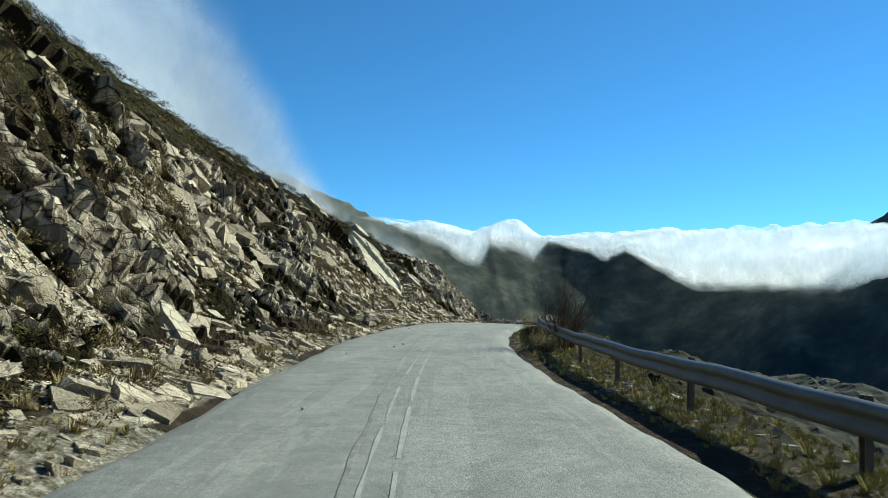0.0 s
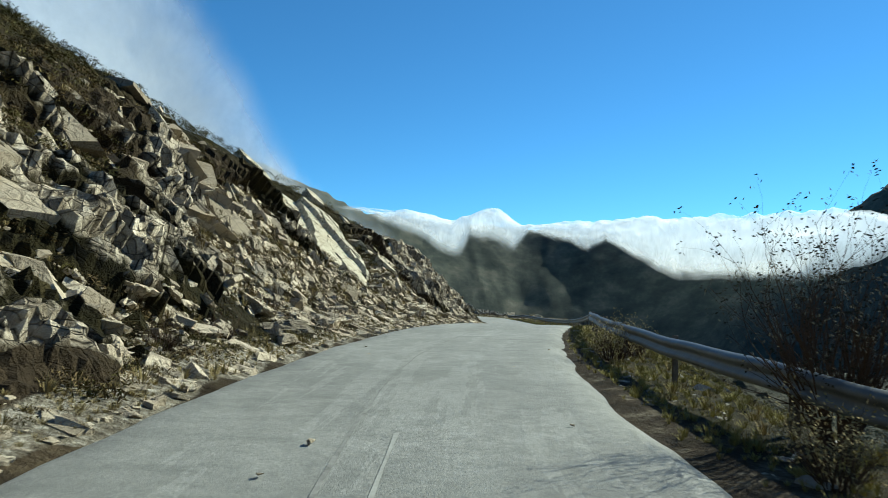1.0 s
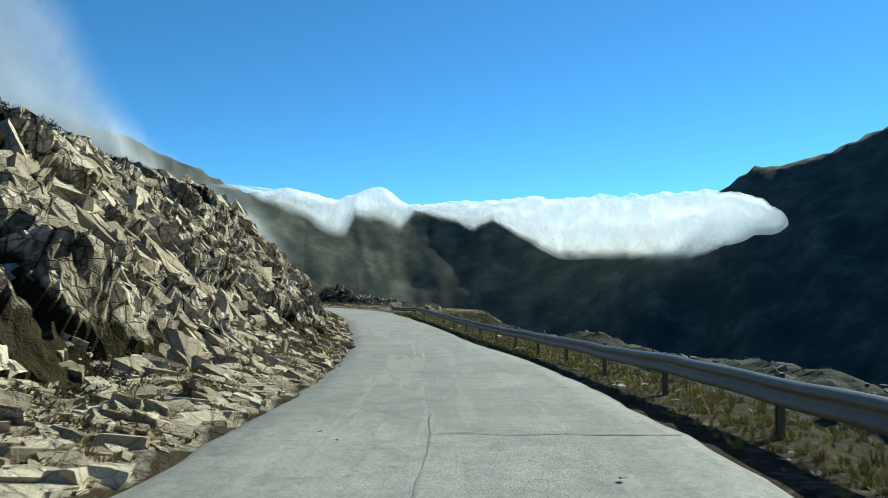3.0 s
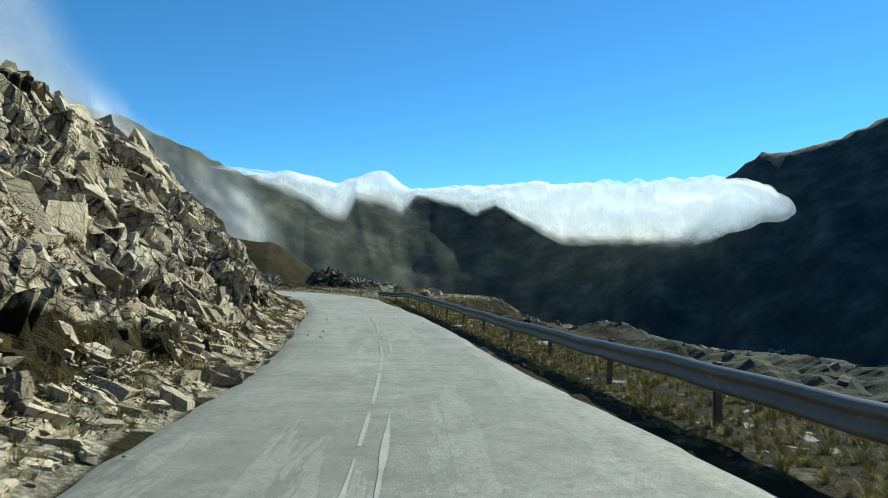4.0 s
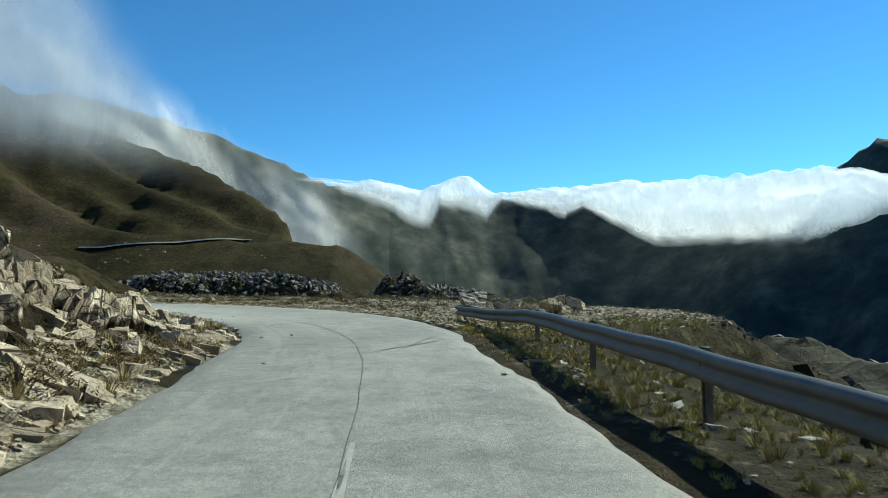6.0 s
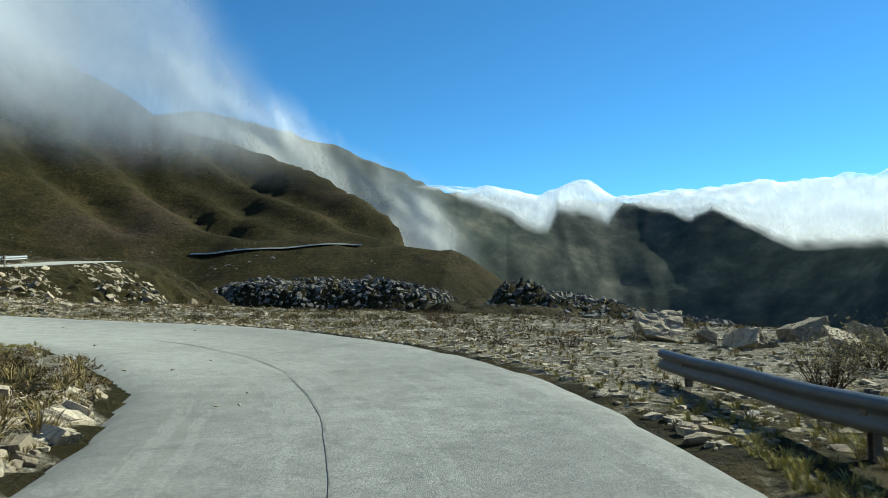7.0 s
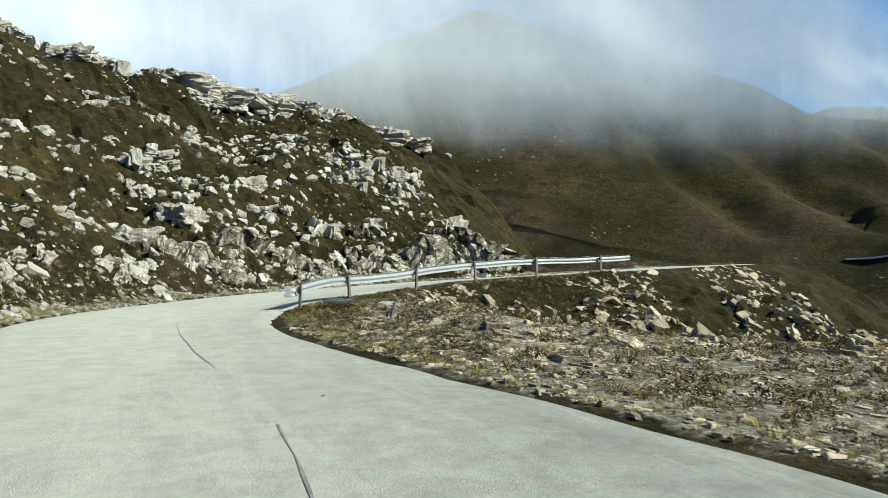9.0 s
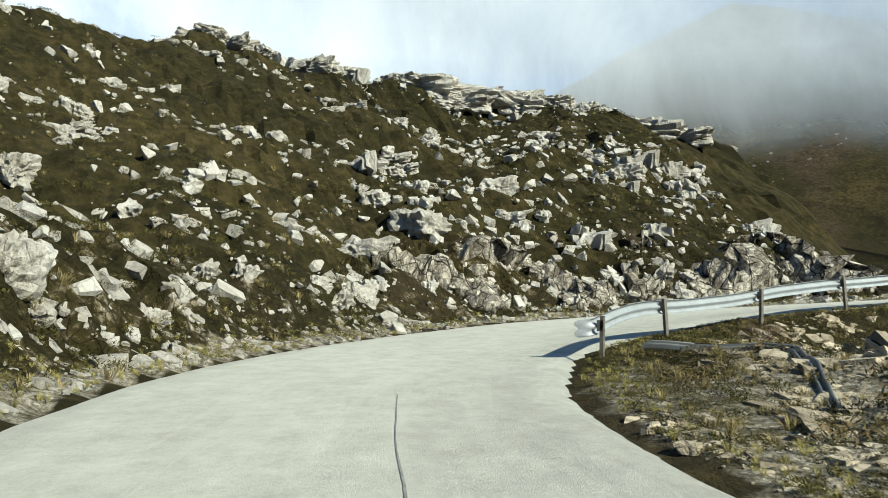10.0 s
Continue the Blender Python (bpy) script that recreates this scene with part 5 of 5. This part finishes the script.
def box(lo, hi, bevel=0.006):
    bm = bmesh.new()
    bmesh.ops.create_cube(bm, size=1)
    for v in bm.verts:
        v.co = [a + (b - a) * (c + 0.5) for a, b, c in zip(lo, hi, v.co)]
    if bevel:
        bmesh.ops.bevel(bm, geom=bm.edges, offset=bevel, segments=1, affect="EDGES")
    return bm


def channel(height):
    """A steel post with an open C section."""
    bm = bmesh.new()
    out = [(-0.05, -0.035), (0.05, -0.035), (0.05, 0.035), (0.035, 0.035), (0.035, -0.02), (-0.035, -0.02), (-0.035, 0.035), (-0.05, 0.035)]
    low, high = [bm.verts.new((x, y, -0.35)) for x, y in out], [bm.verts.new((x, y, height)) for x, y in out]
    for i in range(8):
        bm.faces.new((low[i], low[(i + 1) % 8], high[(i + 1) % 8], high[i]))
    for a in ((0, 1, 4, 5), (1, 2, 3, 4), (0, 5, 6, 7)):
        bm.faces.new([high[k] for k in a])
    bmesh.ops.recalc_face_normals(bm, faces=bm.faces)
    return bm


POST = mesh_from("post", channel(0.72), RUST)
SPACER = mesh_from("spacer", box((-0.05, -0.03, 0), (0.05, 0.09, 0.2)), RUST)


def guard_rail(label, path, flip, zinc):
    """path: a smooth line of places on the ground; the rail faces left of it, the posts stand behind."""
    rail = tagged(new("guard_rail"), label, "guard rail", "guard rails")
    gap = np.r_[0, np.cumsum(np.linalg.norm(np.diff(path[:, :2], axis=0), axis=1))]
    def at(s):
        p = Vector([float(np.interp(s, gap, path[:, k])) for k in range(3)])
        q = Vector([float(np.interp(min(s + 0.4, gap[-1]), gap, path[:, k])) - float(np.interp(max(s - 0.4, 0), gap, path[:, k])) for k in range(3)])
        w = Vector((q.x, q.y, 0)).normalized()
        return p, Vector((-w.y, w.x, 0)) * flip
    s, n = 0.0, 0
    while s < gap[-1] - 0.5:
        e = min(s + 4.0, gap[-1])
        run = []
        for t in np.linspace(s, e + 0.05, 7):
            p, inward = at(t)
            run.append((p + Vector((0, 0, 0.39 + 0.012 * math.sin(t * 0.9) + 0.008 * math.sin(t * 2.3))), inward + Vector((0, 0, 0))))
        part("beam", beam_piece(run), zinc, rail, "galvanised corrugated rail", True)
        p, inward = at(s)
        lean = random.Random(n).uniform(-2.5, 2.5)
        m = Matrix.Translation(p - inward * 0.13) @ Matrix.Rotation(math.atan2(inward.y, inward.x) - math.pi / 2, 4, "Z") @ pose(0, 0, 0, lean, lean * 0.6)
        o = put("post", POST, rail, "weathered steel post")
        o.matrix_world = m
        o = put("spacer", SPACER, rail)
        o.matrix_world = m @ pose(0, 0, 0.45)
        s, n = s + 4.0, n + 1
    return rail, at


# offset from the road's line of the first rail, by the line's y
ys = np.arange(-14, 112.1, 1.0)
off = np.interp(ys, [-14, 6, 22, 30, 41, 54, 70, 85, 95, 103, 108, 112], [3.6, 3.6, 3.4, 3.2, 3.1, 3.6, 3.5, 2.95, 2.85, 2.95, 3.7, 4.6])
kk = [station(v) if v < 108 else int(np.argmin(np.abs(LINE[:BEND + 14, 1] - v))) for v in ys]
first = np.stack([LINE[kk, 0] + SIDE[kk, 0] * off, LINE[kk, 1] + SIDE[kk, 1] * off, LINE[kk, 2]], 1)
even = np.ones(9) / 9
for j in range(3):
    first[:, j] = np.convolve(np.r_[2 * first[0, j] - first[4:0:-1, j], first[:, j], 2 * first[-1, j] - first[-2:-6:-1, j]], even, "valid")
first[:, 2] -= 0.05 + 0.32 * step(103, 112, ys)
guard_rail("galvanised guard rail on steel posts along the drop, shaded in its colour", first, 1, SHADEZINC)
second = glide([(-20.4, 130.3, -1.78), (-22.5, 132.6, -1.46), (-23.8, 135.9, -1.24), (-25.0, 139.8, -0.80), (-25.5, 143.7, -0.52), (-25.1, 147.6, -0.36), (-24.6, 151.0, -0.2)], 0.5)
rail2, at2 = guard_rail("galvanised guard rail with a bent end, sunlit in its colour", second, 1, SUNZINC)
p, inward = at2(0.0)
run = [(p + inward * (0.25 * t * t) - Vector((-0.62, 0.78, 0)) * 0.2 * t + Vector((0, 0, 0.39 - 0.05 * t)), (inward - Vector((-0.5, 0.6, 0)) * t).normalized()) for t in np.linspace(0, 1, 6)]
part("bent_end", beam_piece(run), SUNZINC, rail2, "crumpled rail end", True)

# a torn-off length of rail on the bank
torn = tagged(new("fallen_guard_rail"), "torn-off bent length of guard rail lying on the bank", "guard rail")
line = glide([(-20.0, 131.0, 0), (-19.7, 131.7, 0), (-19.5, 132.5, 0), (-18.9, 132.9, 0), (-17.3, 131.8, 0), (-15.2, 130.2, 0)], 0.3)
z = land(line[:, 0], line[:, 1])[0] + np.interp(np.arange(len(line)), [0, len(line) * 0.35, len(line) * 0.55, len(line)], [0.10, 0.02, 0.05, -0.05])
run = []
for i in range(len(line)):
    t = i / (len(line) - 1)
    run.append((Vector((line[i, 0], line[i, 1], z[i])), Vector((0.15, -0.25, 0.95 + 0.2 * math.sin(4 * t))).normalized()))
part("beam", beam_piece(run, Vector((0.25, 0.75, 0.35)).normalized() * 0.6), SHADEZINC, torn, "", True)

# pale boulders tipped beyond the end of the first rail: place, size, turn
for i, (x, y, s, turn) in enumerate(((13.3, 120.8, 0.95, 15), (14.4, 120.6, 0.55, 80), (14.7, 119.1, 0.6, 140), (15.3, 119.6, 0.5, 30), (16.9, 121.4, 0.8, 200), (16.2, 117.7, 0.6, 260), (17.4, 119.4, 0.7, 310))):
    ob = new("rock", BLOCKS[(i * 5 + 3) % 14])
    ob.matrix_world = pose(x, y, level(x, y) + 0.28 * s, 50 - 12 * i, 12, turn) @ Matrix.Diagonal((s, s, s, 1))
    tagged(ob, "pale angular boulder dumped beyond the rail's end", "rock", "boulders beyond the rail")

# ---- road markings and marks ----
def streak(name, k0, k1, o, wide, mat, label, seed, lift=0.006, wander=0.11):
    n = k1 - k0
    r = RUN[k0:k1]
    w = wide * (0.65 + 0.8 * fbm(r / 0.8, r * 0 + seed, 3, seed))
    mid = np.broadcast_to(o, n) + wander * fbm(r / 3.0, r * 0 + seed * 1.7, 4, seed + 3)
    put(name, ribbon(name, k0, k1, mid - w / 2, mid + w / 2, lift, 2, mat), road, label)


def dash(name, k0, k1, o, wide, mat, label, seed, part_kept):
    """A line worn to pieces."""
    k = k0
    rnd = random.Random(seed)
    while k < k1 - 3:
        n = rnd.randint(3, 9)
        if rnd.random() < part_kept:
            streak(name, k, min(k + n, k1), o, wide, mat, label, seed + k, wander=0.0)
        k += n


K_LINE = station(-6)
for o, keep in ((-0.42, 0.75), (-0.18, 0.8)):
    dash("centre_line", K_LINE, station(24), o - 0.02, 0.06, PAINT, "worn pale centre line", int(20 - o * 100), keep)
    dash("centre_line", station(66), station(97), o - 0.10, 0.07, PAINT, "worn pale centre line", int(60 - o * 100), keep)
streak("crack_seam", K_LINE, station(26), np.linspace(-0.35, -0.95, station(26) - K_LINE), 0.045, TAR, "dark seam along the crown", 5)
streak("crack_seam", station(26), station(56), np.linspace(-0.9, -0.15, station(56) - station(26)), 0.03, TAR, "dark seam along the crown", 6)
streak("crack_seam", station(78), BEND + 8, -0.5, 0.035, TAR, "thin dark seam along the crown", 7)
streak("crack_seam", BEND + 8, BEND + 40, np.linspace(-0.4, 0.5, 32), 0.03, TAR, "dark seam through the bend", 8)
streak("crack_seam", BEND + 46, BEND + 62, np.linspace(0.3, -0.2, 16), 0.028, TAR, "thin crack", 9)


def across(y, o0, o1, wide, bend, label, seed, extra=0):
    """A crack or joint that runs across the road."""
    k = station(y) if not extra else BEND + extra
    bm = bmesh.new()
    n = 14
    rows = []
    for i in range(n + 1):
        t = i / n
        o = o0 + (o1 - o0) * t
        j, q = min(len(LINE) - 2, k + int(bend * t)), bend * t % 1
        ax, ay = LINE[j, :2] * (1 - q) + LINE[j + 1, :2] * q
        c = Vector((ax + SIDE[j, 0] * o, ay + SIDE[j, 1] * o, 0)) + Vector((WAY[j, 0], WAY[j, 1], 0)) * (0.12 * noise.noise(Vector((t * 5, seed, 0))))
        w = wide * (0.6 + 0.8 * abs(noise.noise(Vector((t * 9, seed + 3.3, 0)))))
        a = Vector((WAY[j, 0], WAY[j, 1], 0)) * w
        z = LINE[j, 2] + 0.008 + 0.02 * float(fbm(np.array([c.x / 4]), np.array([c.y / 4]), 3, 9)[0])
        rows.append([bm.verts.new(Vector((p.x, p.y, z))) for p in (c - a, c + a)])
    for p, q in zip(rows, rows[1:]):
        bm.faces.new((p[0], q[0], q[1], p[1]))
    bmesh.ops.recalc_face_normals(bm, faces=bm.faces)
    part("cross_crack", bm, TAR, road, label)


across(54.2, -0.1, 2.6, 0.02, 0, "thin joint across the lane", 1)
across(103.6, -0.2, 1.3, 0.05, 3, "dark patched joint", 2)
across(104.5, 0.4, 1.4, 0.04, 4, "dark patched joint", 3)
across(0, 0.3, 3.0, 0.02, 1, "thin joint across the lane", 4, extra=14)
across(0, 2.2, 3.2, 0.015, 5, "dark skid mark", 5, extra=28)
across(0, 2.5, 3.4, 0.012, 7, "dark skid mark", 6, extra=26)

# small stones and clods on the asphalt
rnd = random.Random(99)
CHIPS = [mesh_from("chip", angular_rock(900 + i, (1.2, 0.9, 0.5), 10, 0), CREAM) for i in range(3)]
for i in range(46):
    k = rnd.randrange(station(8), BEND + 70)
    o = rnd.choice((-1, -1, 1)) * rnd.uniform(0.9, 2.7)
    ob = new("stone_chip", CHIPS[i % 3])
    s = rnd.uniform(0.03, 0.11)
    ob.matrix_world = pose(LINE[k, 0] + SIDE[k, 0] * o, LINE[k, 1] + SIDE[k, 1] * o, LINE[k, 2] + 0.012 + s * 0.15, 0, 0, rnd.uniform(0, 360)) @ Matrix.Scale(s, 4)
    tagged(ob, "small stone lying on the asphalt", "stone", "stones on the road")

# ---- the upper road across the mountain ----
# very pale: its colour makes up for sunlight on the cut bank
WALL = plain_material("pale_roadside_wall", (0.58, 0.55, 0.48), 0.9, 0, 0.6, 0.2)
upper_x, reach = np.linspace(-54, -22, 33), np.linspace(205, 290, 341)
upper_z = np.interp(upper_x, [-58, -46, -30, -22], [2.2, 3.1, 4.5, 4.7])
shelf_y = np.array([reach[int(np.argmax(land(np.full(341, px), reach)[0] > pz))] for px, pz in zip(upper_x, upper_z)])
shelf_y = np.convolve(np.r_[[shelf_y[0]] * 5, shelf_y, [shelf_y[-1]] * 5], np.ones(11) / 11, "valid")
upper_line = np.stack([upper_x, shelf_y, 0 * upper_x], 1)
uz = np.convolve(np.r_[[0] * 2, land(upper_x, shelf_y + 0.8)[0], [0] * 2], np.ones(5) / 5, "valid")
uz[:2], uz[-2:] = uz[2], uz[-3]
uz = uz + 0.01
bm = bmesh.new()
rows = []
for (px, py, _), pz in zip(upper_line, uz):
    rows.append([bm.verts.new((px + a, py + b, pz + c)) for a, b, c in ((0.1, -0.5, -0.28), (0.1, -0.4, 0.0), (0.0, 0.6, 0.02), (-0.2, 1.6, 0.02), (-0.2, 2.0, -0.3), (-0.2, 2.2, -0.8))])
for p, q in zip(rows, rows[1:]):
    for j in range(5):
        bm.faces.new((p[j], q[j], q[j + 1], p[j + 1]))
bmesh.ops.recalc_face_normals(bm, faces=bm.faces)
put("upper_road", mesh_from("upper_road", bm, WALL), None, "pale upper road with a low wall across the mountain", "road", kind="structure")


# ---- cloud ----
def cloud_material(name, scale, stops_v, stops_u, swing, sharp, stretch=(1, 1, 1), turn=(0, 0, 0), most=1.0, glow=0.0):
    m = bpy.data.materials.new(name)
    m.use_nodes = True
    nt = m.node_tree
    nt.nodes.clear()
    out = nt.nodes.new("ShaderNodeOutputMaterial")
    uv = nt.nodes.new("ShaderNodeUVMap")
    sep = nt.nodes.new("ShaderNodeSeparateXYZ")
    nt.links.new(uv.outputs[0], sep.inputs[0])
    body = calc(nt, "MULTIPLY", ramp(nt, sep.outputs[1], [(p, (c, c, c)) for p, c in stops_v]), ramp(nt, sep.outputs[0], [(p, (c, c, c)) for p, c in stops_u]))
    n1 = noise_tex(nt, coords(nt, stretch, turn), scale, 7, 0.62, 0.5)
    n2 = noise_tex(nt, coords(nt, stretch, turn), scale * 0.3, 3, 0.5)
    puff = calc(nt, "ADD", calc(nt, "MULTIPLY", n1, 0.6), calc(nt, "MULTIPLY", n2, 0.4))
    a = calc(nt, "ADD", body, calc(nt, "MULTIPLY", calc(nt, "SUBTRACT", puff, 0.5), swing))
    a = calc(nt, "MULTIPLY", grey(nt, a, 0.5 - sharp, 0.5 + sharp), calc(nt, "MULTIPLY", grey(nt, body, 0.0, 0.30), most))
    dif, tra, see, both, full = (nt.nodes.new("ShaderNode" + k) for k in ("BsdfDiffuse", "BsdfTranslucent", "BsdfTransparent", "MixShader", "MixShader"))
    for s in (dif, tra):
        s.inputs[0].default_value = (0.8, 0.81, 0.82, 1)
    both.inputs[0].default_value = 0.5
    nt.links.new(dif.outputs[0], both.inputs[1])
    nt.links.new(tra.outputs[0], both.inputs[2])
    body_shader = both.outputs[0]
    # the cloud glows by itself, in place of light scattered inside it
    if glow:
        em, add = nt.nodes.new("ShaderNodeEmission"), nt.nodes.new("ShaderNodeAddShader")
        em.inputs[0].default_value, em.inputs[1].default_value = (0.93, 0.97, 1.0, 1), glow
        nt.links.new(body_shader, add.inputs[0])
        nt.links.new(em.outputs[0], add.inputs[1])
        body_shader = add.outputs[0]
    nt.links.new(a, full.inputs[0])
    nt.links.new(see.outputs[0], full.inputs[1])
    nt.links.new(body_shader, full.inputs[2])
    nt.links.new(full.outputs[0], out.inputs[0])
    return m


def cloud(name, label, where, nu, nv, mat):
    """A billowing layer of cloud: where(u, v) gives its places, for u along and v across."""
    u, v = np.meshgrid(np.linspace(0, 1, nu), np.linspace(0, 1, nv), indexing="ij")
    me = grid_mesh(name, np.stack(where(u.ravel(), v.ravel()), 1), nu, nv)
    uv = me.uv_layers.new(name="UVMap")
    idx = np.zeros(len(me.loops), np.int32)
    me.loops.foreach_get("vertex_index", idx)
    uv.data.foreach_set("uv", np.stack([u.ravel(), v.ravel()], 1)[idx].astype(np.float32).ravel())
    me.materials.append(mat)
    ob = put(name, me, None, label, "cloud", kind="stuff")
    return ob


# the far cloud's upper and lower edge, by bearing
BANK_TOP = np.array([(-8, 150), (-5, 146), (-3.3, 142), (-1.5, 147), (1, 137), (2.6, 127), (4.4, 140), (5.6, 149), (6.4, 149), (7.4, 138), (8.6, 121), (12.3, 127), (17.9, 134), (24.6, 130), (28.9, 134), (34.5, 136), (36.8, 122), (39, 92), (42, 60)], float)
BANK_FOOT = np.array([(-8, 146), (-5, 138), (-3.3, 120), (-0.1, 92), (2.2, 62), (3.4, 60), (4.2, 96), (6, 84), (8.0, 70), (9.2, 108), (12, 92), (14.2, 72), (15.6, 92), (18, 62), (21, 26), (26, 24), (30.9, 20), (36, 20), (39, 34), (42, 56)], float)


def far_bank(shift, seed):
    def where(u, v):
        phi = -8 + 50 * u
        top, foot = np.interp(phi, *BANK_TOP.T), np.interp(phi, *BANK_FOOT.T)
        half = (top - foot) / 2 * (1.0 + 0.12 * fbm(u * 60, v * 0 + 0.5, 3, seed + 70))
        a = np.radians(115 - 190 * v)             # from behind the crown over the front to below it
        swell = 0.7 * fbm(u * 17, v * 2.2, 4, seed) + 0.5 * np.abs(fbm(u * 30, v * 2 + u * 6, 4, seed + 40))
        foot = foot - 14
        r = 1215 - (34 + 0.55 * half) * np.cos(a) - 16 * swell - shift
        z = (top + foot) / 2 + half * np.sin(a) * (1 + 0.16 * swell) + 6 * swell
        b = np.radians(phi)
        return r * np.sin(b), 100 + r * np.cos(b), z
    return where


V_BANK = [(0.0, 0.0), (0.14, 0.42), (0.34, 1.0), (0.50, 0.92), (0.70, 0.50), (0.88, 0.14), (1.0, 0.0)]
U_BANK = [(0.0, 0.0), (0.05, 0.30), (0.12, 0.62), (0.20, 0.66), (0.27, 0.78), (0.33, 0.60), (0.40, 0.80), (0.50, 1.0), (0.92, 1.0), (0.965, 0.7), (1.0, 0.0)]
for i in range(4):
    mat = cloud_material("far_cloud", 0.016 + 0.007 * i, V_BANK, U_BANK, 2.4, 0.55, (1.1, 1.1, 0.32), most=0.72, glow=0.21)
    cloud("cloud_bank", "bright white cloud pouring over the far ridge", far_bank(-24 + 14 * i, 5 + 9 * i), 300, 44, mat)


def hill_fog(radius, seed, lift):
    def where(u, v):
        a = np.radians(-120 + 110 * u - 44 * np.minimum(v, 0.45))
        r = radius + 4 * fbm(u * 5, v * 5, 3, seed)
        return r * np.sin(a), 115 + r * np.cos(a), -1.2 + (47 - 22 * u + lift + 240 * v) * radius / 187
    return where


U_FOG = [(0.0, 0.6), (0.3, 0.7), (0.46, 0.86), (0.60, 0.92), (0.72, 0.90), (0.82, 1.0), (0.90, 0.86), (0.95, 0.42), (1.0, 0.0)]
FOG = ((138, 2, -3, [(0.0, 0.0), (0.03, 0.22), (0.07, 0.6), (0.13, 0.98), (0.30, 0.9), (0.46, 0.45), (0.62, 0.0)], 2.0, 0.95),
       (150, 12, 0, [(0.0, 0.0), (0.1, 0.5), (0.3, 0.75), (0.45, 0.35), (0.62, 0.0)], 2.6, 0.55))
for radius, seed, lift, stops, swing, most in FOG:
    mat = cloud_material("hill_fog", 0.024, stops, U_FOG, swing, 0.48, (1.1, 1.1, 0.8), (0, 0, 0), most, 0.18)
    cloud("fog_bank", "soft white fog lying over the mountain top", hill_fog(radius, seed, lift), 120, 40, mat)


def wisp(u, v):
    x = -115 + 135 * u
    z = 39 - 0.64 * (x + 60) + (v - 0.5) * 40
    return x, 338 + 10 * fbm(u * 6, v * 2, 3, 8), z


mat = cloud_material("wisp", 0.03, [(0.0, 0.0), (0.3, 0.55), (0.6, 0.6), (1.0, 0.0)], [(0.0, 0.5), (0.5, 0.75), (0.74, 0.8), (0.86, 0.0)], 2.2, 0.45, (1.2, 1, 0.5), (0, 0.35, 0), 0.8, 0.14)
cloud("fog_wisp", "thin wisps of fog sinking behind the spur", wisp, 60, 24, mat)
